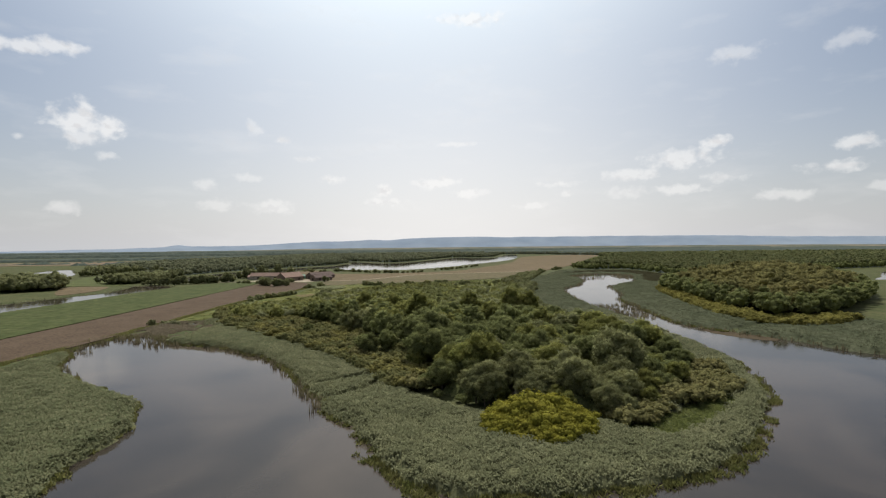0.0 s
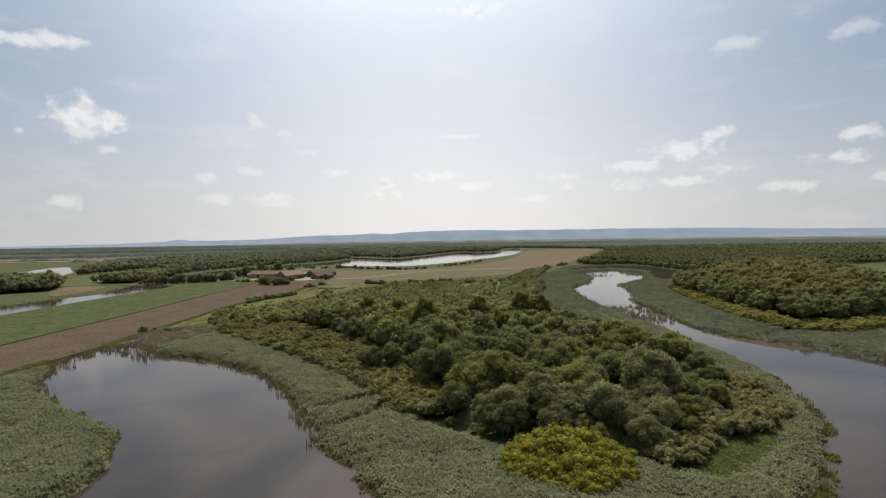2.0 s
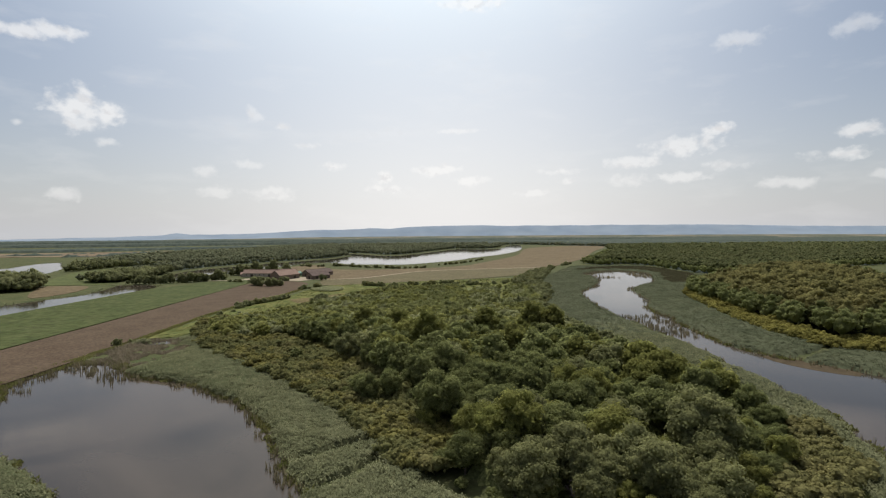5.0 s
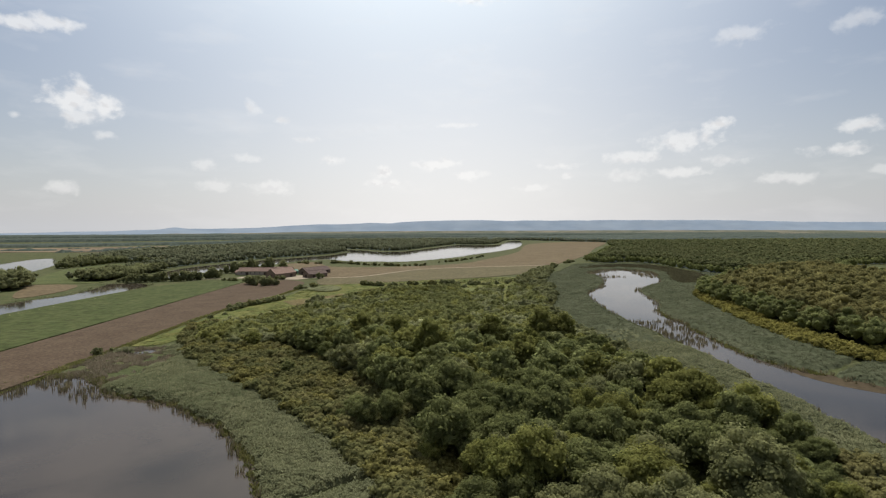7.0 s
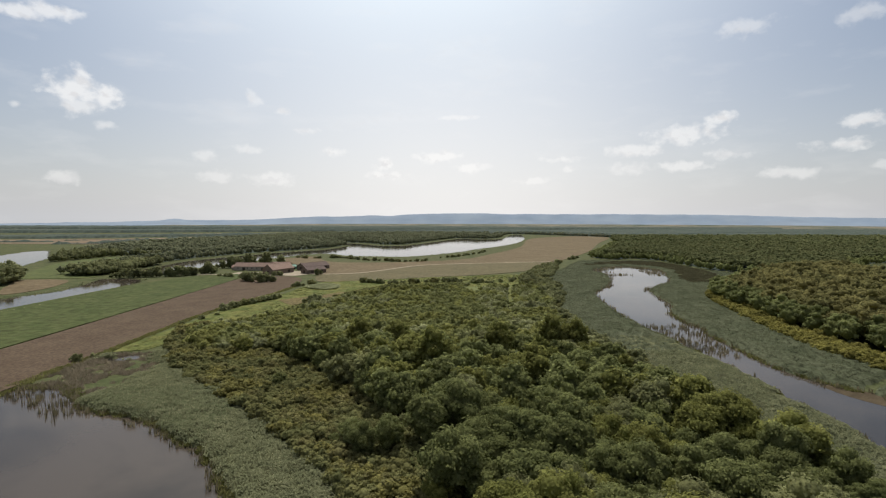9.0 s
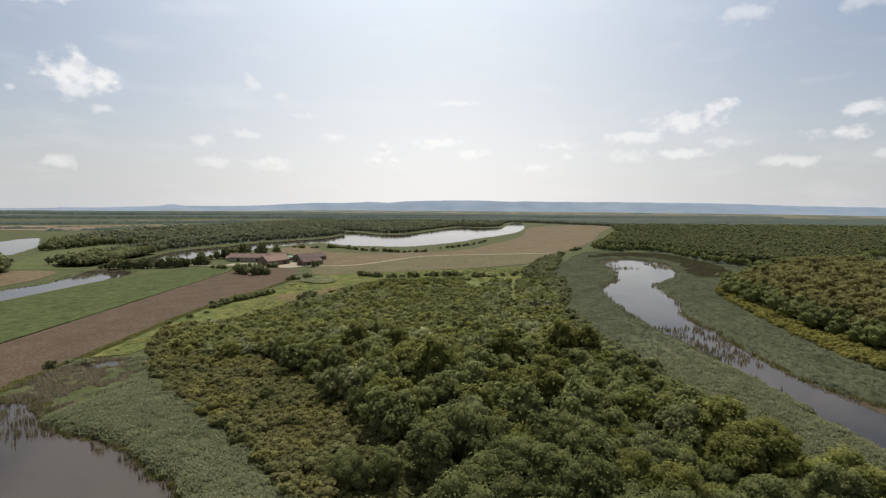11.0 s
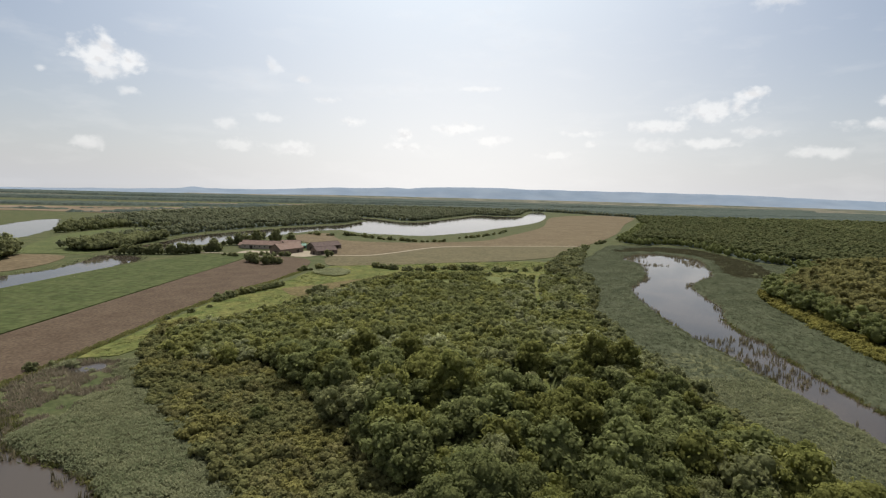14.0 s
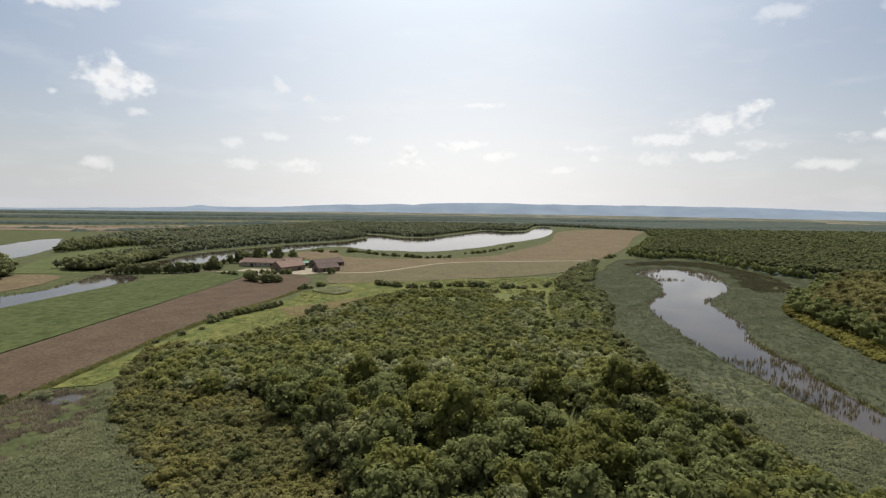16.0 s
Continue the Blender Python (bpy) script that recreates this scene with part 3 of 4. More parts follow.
def single_east(x, y, s):
    return (y < 1620) & (x < 1320)


def single_north(x, y, s):
    return (s < 420) & (y < 1910) & (x < 410)


canopy("forest_east", C_EAST_FOREST, M_FAR_FOREST, 600, 2150, 14, "dense broadleaf forest with an uneven crown line", single_east)
canopy("forest_north", C_NORTH_FOREST, M_FAR_FOREST, 600, 2600, 14, "broad belt of distant broadleaf forest behind the lake", single_north)
canopy("far_belt_near", smooth(FAR_BELT_ONE, step=60), M_FAR_FOREST, 1450, 1900, 9, "long belt of distant trees between fields")
for k, (ax, ay, bx, by, w) in enumerate(((-1250, 1290, -960, 1330, 16), (-1010, 1400, -760, 1500, 14), (-900, 1230, -720, 1300, 22), (-820, 1560, -640, 1640, 18), (-1500, 1640, -1100, 1760, 20), (-960, 1830, -640, 1950, 20))):
    along_x, along_y = bx - ax, by - ay
    steps = [(0.0, -1), (0.3, -0.6), (0.6, -1.2), (1.0, -0.7), (1.0, 0.8), (0.7, 1.3), (0.35, 0.7), (0.0, 1.1)]
    length = math.hypot(along_x, along_y)
    edge = [(ax + along_x * f - along_y / length * w * g, ay + along_y * f + along_x / length * w * g) for f, g in steps]
    canopy("far_hedge", smooth(edge, step=15), M_FAR_FOREST, min(ay, by) - 60, max(ay, by) + 60, 9, "dark hedge of trees between distant fields")
canopy("far_belt", smooth(FAR_BELT_TWO, step=60), M_FAR_FOREST, 1950, 2550, 13, "wide distant forest beyond pale fields")
canopy("far_belt_last", smooth(FAR_BELT_THREE, step=60), M_FAR_FOREST, 2450, 3350, 13, "wide distant forest below the hills")


def hills():
    a = np.radians(np.linspace(-62, 62, 500))
    d = np.degrees(a)
    crest = 22 + 26 / (1 + np.exp(-(d + 30) / 4)) + 26 / (1 + np.exp(-(d + 17) / 1.2)) + 22 / (1 + np.exp(-(d + 5) / 0.8)) + 8 * np.exp(-((d - 2) / 4) ** 2)
    crest += 15 * np.exp(-((d + 27.5) / 0.9) ** 2) + 10 * np.exp(-((d + 8) / 1.5) ** 2) - 34 / (1 + np.exp(-(d - 32) / 4)) + (fbm(d, d * 0, 1.5, 31, 4) - 0.5) * 7
    V, F = [], []
    n = len(a)
    for r, z in ((4100, np.full(n, -2.0)), (4300, crest * 0.45), (4450, crest * 0.9), (4520, crest), (4560, crest * 0.9)):
        V.append(np.stack([np.sin(a) * r, np.cos(a) * r, z], -1))
    for k in range(4):
        i = k * n + np.arange(n - 1)
        F.append(np.stack([i, i + 1, i + 1 + n, i + n], -1))
    # farmland that rises to their foot
    foot = np.stack([np.sin(a) * 3350, np.cos(a) * 3350, np.full(n, 0.4)], -1), np.stack([np.sin(a) * 4200, np.cos(a) * 4200, np.clip(crest * 0.2, 4, 15)], -1)
    i = np.arange(n - 1)
    thing("foothill_fields", mesh_of("foothill_fields", np.concatenate(foot), np.stack([i, i + 1, i + 1 + n, i + n], -1), M_FAR, True), "pale farmland rising to the foot of the hills", "field", "structure")
    thing("hills", mesh_of("hills", np.concatenate(V), np.concatenate(F), M_HILL, True), "long low wooded hills, tinted blue-grey with haze", "hills", "structure")


hills()


# ---- trees ----
def ico(sub):
    bm = bmesh.new()
    bmesh.ops.create_icosphere(bm, subdivisions=sub, radius=1)
    v = np.array([p.co for p in bm.verts])
    f = np.array([[p.index for p in q.verts] for q in bm.faces])
    bm.free()
    return v, f


ICO = {1: ico(1), 2: ico(2)}


def crown_of(seed, radius, height, base, lobes, sub, leaves, leaf, core=1):
    """A dome of foliage lobes, each a rough core under a coat of small leafy sprays."""
    rng = np.random.default_rng(seed)
    V, F, n = [], [], 0
    half = (height - base) / 2
    mid = base + half
    for k in range(lobes):
        if k == 0:
            c, r = np.array([0, 0, mid]), np.array([radius * 0.82, radius * 0.82, half * 0.86])
        else:
            up = 1 - 1.45 * (k - 0.5) / (lobes - 1) + rng.uniform(-0.12, 0.12)
            ang = k * 2.4 + rng.uniform(-0.35, 0.35)
            out = radius * 0.70 * math.sqrt(max(0.04, 1 - min(1, abs(up)) ** 2)) * rng.uniform(0.85, 1.15)
            c = np.array([math.cos(ang) * out, math.sin(ang) * out, mid + up * half * 0.66])
            s = radius * rng.uniform(0.24, 0.46)
            r = np.array([s, s, s * rng.uniform(0.72, 0.9)])
        iv, jf = ICO[core if k == 0 else sub]
        v = iv * (0.80 + rng.uniform(-0.10, 0.06, (len(iv), 1))) * r + c
        V.append(v)
        F.append(jf + n)
        n += len(v)
        m = leaves // lobes
        d = rng.normal(size=(m, 3))
        d[:, 2] = d[:, 2] * 0.85 + 0.35
        d /= np.linalg.norm(d, axis=1)[:, None]
        p = c + d * r * rng.uniform(0.78, 1.10, (m, 1))
        nrm = d + rng.normal(size=(m, 3)) * 0.33 + np.array([0, 0, 0.25])
        nrm /= np.linalg.norm(nrm, axis=1)[:, None]
        t = np.cross(nrm, rng.normal(size=(m, 3)))
        t /= np.linalg.norm(t, axis=1)[:, None]
        b = np.cross(nrm, t)
        s = leaf * rng.uniform(0.6, 1.25, (m, 1))
        quad = np.stack([p + t * s, p + b * s * 0.8 + nrm * s * 0.25, p - t * s * 0.9, p - b * s * 0.8 + nrm * s * 0.1], 1).reshape(-1, 3)
        V.append(quad)
        q = n + 4 * np.arange(m)
        F.append(np.concatenate([np.stack([q, q + 1, q + 2], -1), np.stack([q, q + 2, q + 3], -1)]))
        n += 4 * m
    return np.concatenate(V), np.concatenate(F)


def trunk_of(seed, height, thick):
    """A tapered trunk with four limbs."""
    rng = np.random.default_rng(seed)
    V, F = [], []

    def limb(a, b, r0, r1, sides=7):
        a, b = np.array(a, float), np.array(b, float)
        w = (b - a) / np.linalg.norm(b - a)
        u = np.cross(w, (0.3, 0.8, 0.1))
        u /= np.linalg.norm(u)
        v = np.cross(w, u)
        n = sum(len(x) for x in V)
        t = np.arange(sides) * 2 * math.pi / sides
        ring = np.cos(t)[:, None] * u + np.sin(t)[:, None] * v
        V.append(np.concatenate([a + ring * r0, b + ring * r1]))
        i = np.arange(sides)
        F.append(np.concatenate([np.stack([n + i, n + (i + 1) % sides, n + sides + (i + 1) % sides], -1), np.stack([n + i, n + sides + (i + 1) % sides, n + sides + i], -1)]))

    limb((0, 0, -0.3), (0, 0, height * 0.35), thick, thick * 0.75)
    limb((0, 0, height * 0.35), (0.1, 0.1, height * 0.75), thick * 0.75, thick * 0.3)
    for k in range(4):
        a = k * 1.7 + rng.uniform(0, 0.6)
        limb((0, 0, height * rng.uniform(0.22, 0.4)), (math.cos(a) * height * 0.26, math.sin(a) * height * 0.26, height * rng.uniform(0.5, 0.68)), thick * 0.45, thick * 0.15, 5)
    return np.concatenate(V), np.concatenate(F)


def spots(outline, gap, seed):
    """Uneven places inside an outline, about a gap apart."""
    rng = np.random.default_rng(seed)
    lo, hi = outline.min(0), outline.max(0)
    g = gap * 0.94
    gx, gy = np.meshgrid(np.arange(lo[0], hi[0], g), np.arange(lo[1], hi[1], g * 0.87))
    gx = gx + (np.arange(gx.shape[0]) % 2)[:, None] * g / 2
    p = np.stack([gx.ravel(), gy.ravel()], -1) + rng.uniform(-0.42, 0.42, (gx.size, 2)) * gap
    s = signed(outline, p[:, 0], p[:, 1])
    return p[s > 0], s[s > 0]


def scatter(name, protos, points, sizes, mat, label, category, seed, z=None):
    """Many plants that nobody could count, as one mesh."""
    rng = np.random.default_rng(seed)
    V, F, C, n = [], [], [], 0
    pick = rng.integers(0, len(protos), len(points))
    turn = rng.uniform(0, 6.283, len(points))
    if z is None:
        z = np.maximum(ground_height(points[:, 0], points[:, 1]), 0) - 0.1
    for k, (pv, pf) in enumerate(protos):
        w = np.where(pick == k)[0]
        if not len(w):
            continue
        c, s = np.cos(turn[w])[:, None], np.sin(turn[w])[:, None]
        sz = sizes[w][:, None]
        x = (pv[None, :, 0] * c - pv[None, :, 1] * s) * sz + points[w, 0][:, None]
        y = (pv[None, :, 0] * s + pv[None, :, 1] * c) * sz + points[w, 1][:, None]
        zz = pv[None, :, 2] * sz * rng.uniform(0.85, 1.12, (len(w), 1)) + z[w][:, None]
        V.append(np.stack([x, y, zz], -1).reshape(-1, 3))
        F.append((pf[None] + (n + np.arange(len(w)) * len(pv))[:, None, None]).reshape(-1, pf.shape[1]))
        C.append(np.repeat(rng.uniform(-1, 1, len(w)), len(pv)))
        n += len(w) * len(pv)
    return thing(name, mesh_of(name, np.concatenate(V), np.concatenate(F), mat, True, np.concatenate(C)), label, category, "stuff")


def along(line, x, y):
    """Distance to a line of points."""
    best = np.full(np.shape(x), 1e9)
    for (ax, ay), (bx, by) in zip(line[:-1], line[1:]):
        ex, ey = bx - ax, by - ay
        s = np.clip(((x - ax) * ex + (y - ay) * ey) / (ex * ex + ey * ey), 0, 1)
        best = np.minimum(best, np.hypot(x - ax - s * ex, y - ay - s * ey))
    return best


def tree_thing(x, y, size, pair, label, category="tree", group="", tall=1.0):
    ob = thing(category, None, label, category, "", group)
    part_of("trunk" if category == "tree" else "stem", pair[1], ob)
    part_of("crown" if category == "tree" else "foliage", pair[0], ob)
    ob.matrix_basis = pose(x, y, 0.6, 0, 0, random.uniform(0, 360)) @ Matrix.Diagonal((size, size, size * tall, 1))
    return ob


# the wood: tall trees to the south and west, younger growth to the north
rng = np.random.default_rng(7)
NEAR_Y, MID_Y = 216, 300
FINE = [(crown_of(60 + k, 4.6 + 0.6 * (k % 2), 9.8 + 1.4 * (k % 3), 0.6, 20, 1, 2600, 0.265, 2), trunk_of(80 + k, 10.5, 0.28)) for k in range(6)]
MID = [crown_of(40 + k, 4.5 + 0.6 * (k % 2), 9.4 + 1.2 * (k % 3), 0.4, 13, 1, 560, 0.46) for k in range(6)]
YOUNG = [crown_of(50 + k, 3.9 + 0.4 * (k % 2), 5.2 + 0.7 * (k % 3), 0.4, 6, 1, 190, 0.46) for k in range(6)]
GREENS = [(M_LEAF, "dark", "dark green"), (M_LEAF_GREY, "pale", "grey-green"), (M_LEAF_WARM, "warm", "yellowish green")]
FINE_MESH = [[(mesh_of("crown", *c, m), mesh_of("trunk", *t, M_BARK)) for c, t in FINE] for m, _, _ in GREENS]
TALL_SPOTS = [(-82, 277), (-60, 280), (-73, 284), (-8, 266), (-37, 254), (-11, 195), (0, 160), (90, 185), (84, 195), (80, 227), (72, 254), (-1, 212), (-17, 213)]


def green_at(x, y, r):
    f = fbm(x, y, 20, 41, 2) + r
    w = fbm(x, y, 11, 43, 2) + r
    return np.where(w > 0.60, 2, np.where(f > 0.66, 1, 0))


def tallness(x, y, s, r):
    size = 0.52 + 0.66 * fbm(x, y, 24, 40, 2) + r
    for tx, ty in TALL_SPOTS:
        size += 0.30 * np.exp(-((x - tx) ** 2 + (y - ty) ** 2) / 90)
    return size * np.clip(0.52 + s / 18, 0.52, 1)


WEST_SHRUBS = [(-150, 345), (-132, 296), (-104, 262), (-66, 225), (-40, 193), (-24, 168), (-13, 150), (0, 158), (-6, 186), (-20, 216), (-42, 250), (-78, 292), (-108, 326), (-130, 352)]
C_WEST_SHRUBS = smooth(WEST_SHRUBS)
p, s = spots(C_WOOD, 6.6, 11)
low = (signed(C_WEST_SHRUBS, p[:, 0], p[:, 1]) > 0) & (rng.uniform(0, 1, len(p)) > 0.07)
p, s = p[~low], s[~low]
keep = along(WOOD_PATH, p[:, 0], p[:, 1]) > 3.0
p, s = p[keep], s[keep]
r = np.where(rng.uniform(0, 1, len(p)) < 0.22, rng.uniform(0.3, 0.62, len(p)), rng.uniform(-0.3, 0.22, len(p)))
size, hue = tallness(p[:, 0], p[:, 1], s, r), green_at(p[:, 0], p[:, 1], rng.uniform(-0.13, 0.13, len(p)))
for i in np.where(p[:, 1] < NEAR_Y)[0]:
    g = int(hue[i])
    tree_thing(p[i, 0], p[i, 1], float(size[i]), random.choice(FINE_MESH[g]), GREENS[g][2] + " round-crowned broadleaf tree in the wood", "tree", "trees of the wood", random.uniform(0.85, 1.12))
for g, (mat, word, colour) in enumerate(GREENS):
    w = (p[:, 1] >= NEAR_Y) & (p[:, 1] < MID_Y) & (hue == g)
    scatter("woodland_" + word, MID, p[w], size[w], mat, "dense wood of " + colour + " broadleaf trees", "woodland", 10 + g)
q, s = spots(C_WOOD, 5.3, 13)
keep = (along(WOOD_PATH, q[:, 0], q[:, 1]) > 2.9) & (q[:, 1] >= MID_Y - 2) & ~((q[:, 1] > 470) & (fbm(q[:, 0], q[:, 1], 18, 47, 2) > 0.56))
q, s = q[keep], s[keep]
size = (0.72 + 0.5 * fbm(q[:, 0], q[:, 1], 14, 48, 2) + rng.uniform(-0.2, 0.26, len(q))) * np.clip(0.65 + s / 20, 0.65, 1) * np.interp(q[:, 1], [300, 340, 480, 560], [1.15, 1.0, 0.85, 0.7])
hue = green_at(q[:, 0], q[:, 1], rng.uniform(-0.14, 0.16, len(q)))
for g, (mat, word, colour) in enumerate([(M_ALDER_HAZED, "dark", "mid green"), (M_SALLOW_HAZED, "pale", "grey-green"), (M_BIRCH_HAZED, "warm", "yellowish green")]):
    w = hue == g
    scatter("young_wood_" + word, YOUNG, q[w], size[w], mat, "young wood of " + colour + " trees and bushes", "woodland", 20 + g)

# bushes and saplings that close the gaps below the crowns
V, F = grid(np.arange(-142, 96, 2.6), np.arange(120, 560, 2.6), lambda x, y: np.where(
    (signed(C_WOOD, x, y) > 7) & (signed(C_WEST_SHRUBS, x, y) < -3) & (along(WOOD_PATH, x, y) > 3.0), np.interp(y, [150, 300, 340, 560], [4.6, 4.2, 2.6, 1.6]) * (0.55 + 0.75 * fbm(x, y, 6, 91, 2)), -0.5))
F = F[(V[F][:, :, 2] > 0).any(1)]
used = np.unique(F)
back = np.zeros(len(V), int)
back[used] = np.arange(len(used))
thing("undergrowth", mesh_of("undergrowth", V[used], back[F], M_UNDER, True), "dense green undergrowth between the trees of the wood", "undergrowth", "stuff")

# the oak wood east of the pool, and the fronts of the far forests
OAK = [crown_of(45 + k, 4.9, 8.6 + 0.6 * (k % 3), 0.0, 7, 1, 154, 0.46) for k in range(6)]
TALL_OAK = [crown_of(36 + k, 5.6, 14.0 + 0.7 * (k % 3), 1.0, 9, 1, 190, 0.46) for k in range(6)]
p, s = spots(C_EAST_WOOD, 7.6, 12)
size = (1.1 + rng.uniform(-0.12, 0.12, len(p))) * np.clip(0.88 + s / 90, 0.88, 1.4)
rim = s < 9 + rng.uniform(-4, 7, len(s))
scatter("east_wood", TALL_OAK, p[~rim], size[~rim], M_OAK, "brownish green oak wood with a domed crown line", "woodland", 31)
scatter("east_wood_rim", TALL_OAK, p[rim], size[rim], M_LEAF, "dark green trees round the edge of the oak wood", "woodland", 32)
FAR_TREE = [crown_of(70 + k, 6.4, 11.6 + 0.4 * (k % 3), 5.0, 4, 1, 12, 0.8) for k in range(6)]
EDGE_TREE = [crown_of(86 + k, 4.8, 11.5 + 0.8 * (k % 3), -1.0, 5, 1, 30, 0.7) for k in range(5)]
p, s = spots(C_EAST_FOREST, 8.6, 14)
keep = (p[:, 1] < 1250) & (p[:, 0] < 800) & (s < 240)
p, s = p[keep], s[keep]
rim = s < 19
scatter("forest_trees_east", FAR_TREE, p[~rim], rng.uniform(0.92, 1.12, (~rim).sum()), M_FOREST, "crowns of a dense broadleaf forest", "woodland", 33)
scatter("forest_rim_east", EDGE_TREE, p[rim], rng.uniform(0.65, 1.1, rim.sum()), M_LEAF, "dark green trees along the forest's edge", "woodland", 37)
p, s = spots(C_NORTH_FOREST, 8.8, 15)
keep = ((s < 60) & (p[:, 1] < 1700) & (p[:, 0] < 300)) | ((s < 30) & (p[:, 1] < 2100) & (p[:, 0] < 700))
p, s = p[keep], s[keep]
rim = s < 21
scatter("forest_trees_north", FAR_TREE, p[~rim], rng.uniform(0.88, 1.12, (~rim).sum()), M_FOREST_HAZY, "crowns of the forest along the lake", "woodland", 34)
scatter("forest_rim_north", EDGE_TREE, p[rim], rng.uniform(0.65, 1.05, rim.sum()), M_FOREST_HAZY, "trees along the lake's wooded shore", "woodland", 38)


DEEP_TREE = [crown_of(76 + k, 9.6, 12.4 + 0.4 * (k % 3), 7.4, 3, 1, 6, 1.1) for k in range(5)]
p, s = spots(C_NORTH_FOREST, 13.0, 16)
keep = (s >= 56) & (s < 420) & (p[:, 1] < 1900) & (p[:, 0] < 400)
p, s = p[keep], s[keep]
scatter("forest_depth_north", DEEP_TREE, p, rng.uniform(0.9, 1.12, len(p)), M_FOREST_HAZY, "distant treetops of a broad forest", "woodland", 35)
p, s = spots(C_EAST_FOREST, 13.5, 17)
keep = ((s >= 232) | (p[:, 1] >= 1250) | (p[:, 0] >= 800)) & (p[:, 1] < 1600) & (p[:, 0] < 1300)
p, s = p[keep], s[keep]
scatter("forest_depth_east", DEEP_TREE, p, rng.uniform(0.9, 1.12, len(p)), M_FOREST, "distant treetops of a broad forest", "woodland", 36)
GROVES = {
    "spit_grove": ([(-402, 606), (-376, 600), (-364, 622), (-374, 700), (-376, 735), (-386, 742), (-402, 690), (-414, 645)], 6.0, 1.15),
    "west_grove": ([(-402, 524), (-426, 572), (-470, 604), (-500, 566), (-440, 500)], 7.0, 1.5),
    "lake_grove": ([(-548, 765), (-575, 822), (-612, 880), (-600, 905), (-540, 915), (-530, 850), (-532, 800)], 8.0, 1.0)}
for k, (name, (outline, gap, scale)) in enumerate(GROVES.items()):
    p, s = spots(smooth(outline), gap, 500 + k)
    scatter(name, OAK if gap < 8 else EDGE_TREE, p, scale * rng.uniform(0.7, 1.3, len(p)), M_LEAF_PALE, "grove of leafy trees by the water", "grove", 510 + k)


# ---- reeds ----
GLADE = smooth([(42, 120), (50, 115), (64, 124), (77, 137), (86, 154), (82, 154), (72, 143), (58, 130), (46, 125)])
DITCHES = [[(-47, 157), (-36, 162), (-28, 168), (-19, 172)], [(-34, 145), (-25, 152), (-18, 164)], [(108, 246), (114, 250)], [(140, 250), (160, 262), (184, 282)]]


C_SEDGE = smooth([(176, 728), (200, 768), (240, 790), (285, 780), (292, 700), (290, 640), (270, 575), (236, 548), (222, 560), (240, 612), (262, 672), (250, 716), (214, 738)])


def shore_distance(x, y):
    return -signed(C_SHORE, x, y) + (fbm(x, y, 9, 3) - 0.5) * 5


def reed_space(x, y):
    d = shore_distance(x, y)
    s = np.minimum(d + 1.0, np.minimum(-signed(C_WOOD, x, y) - 1, -signed(C_EAST_WOOD, x, y) - 4))
    s = np.minimum(s, -signed(C_EAST_FOREST, x, y) - 10)
    width = np.where(x > 112, np.where(y > 480, 120, 85), np.where(x < -78, 90, 85)) + (fbm(x, y, 20, 53, 2) - 0.5) * 14
    s = np.minimum(s, width - d)
    s = np.minimum(s, np.where(x < -60, x + 160, 99))
    s = np.minimum(s, np.where((x < -60) & (y > 235), 296 - y - (fbm(x, y, 12, 54, 2) - 0.5) * 16, 99))
    # thin, muddy ground north of the west pond
    s = np.minimum(s, np.hypot((x + 146) / 1.0, (y - 262) / 1.5) - 20 - (fbm(x, y, 8, 55, 2) - 0.5) * 10)
    for line in DITCHES:
        s = np.minimum(s, (along(line, x, y) - 1.5) * 5)
    s = np.minimum(s, -signed(C_SEDGE, x, y) + (fbm(x, y, 12, 57, 2) - 0.5) * 16)
    s = np.minimum(s, -signed(GLADE, x, y) + (fbm(x, y, 4, 56, 2) - 0.5) * 4)
    # the bushy strip between the pasture and the pool bears no reed
    s = np.minimum(s, np.where((y > 470) & (x < 190), x - np.interp(y, [470, 548, 594, 620, 690, 756, 800], [78, 72, 96, 110, 138, 166, 186]) + (fbm(x, y, 10, 58, 2) - 0.5) * 12, 99))
    return np.minimum(s, 800 - y)


REED_OF = {"island": M_REED, "pool": M_REED_POOL, "west": M_REED_WEST}


def reed_top(x, y):
    s = reed_space(x, y)
    return np.where(s > 0, np.clip(s * 0.30 + 0.12, 0, 1) * (0.6 + 0.9 * fbm(x, y, 2.0, 51, 2) + 1.1 * fbm(x, y, 9, 52, 2)) + 0.3, -0.6)


for name, bx, by, step in (("reed_bed_island", (-165, 116), (80, 330), 1.3), ("reed_bed_pool", (56, 330), (196, 804), 2.2), ("reed_bed_west", (-320, -74), (20, 250), 1.6)):
    V, F = grid(np.arange(*bx, step), np.arange(*by, step), reed_top)
    F = F[(V[F][:, :, 2] > -0.5).any(1)]
    used = np.unique(F)
    back = np.zeros(len(V), int)
    back[used] = np.arange(len(used))
    thing(name, mesh_of(name, V[used], back[F], M_REED_POOL if name == "reed_bed_pool" else M_REED_SHADE), "thick grey-green reed bed at the water's edge", "reeds", "stuff")


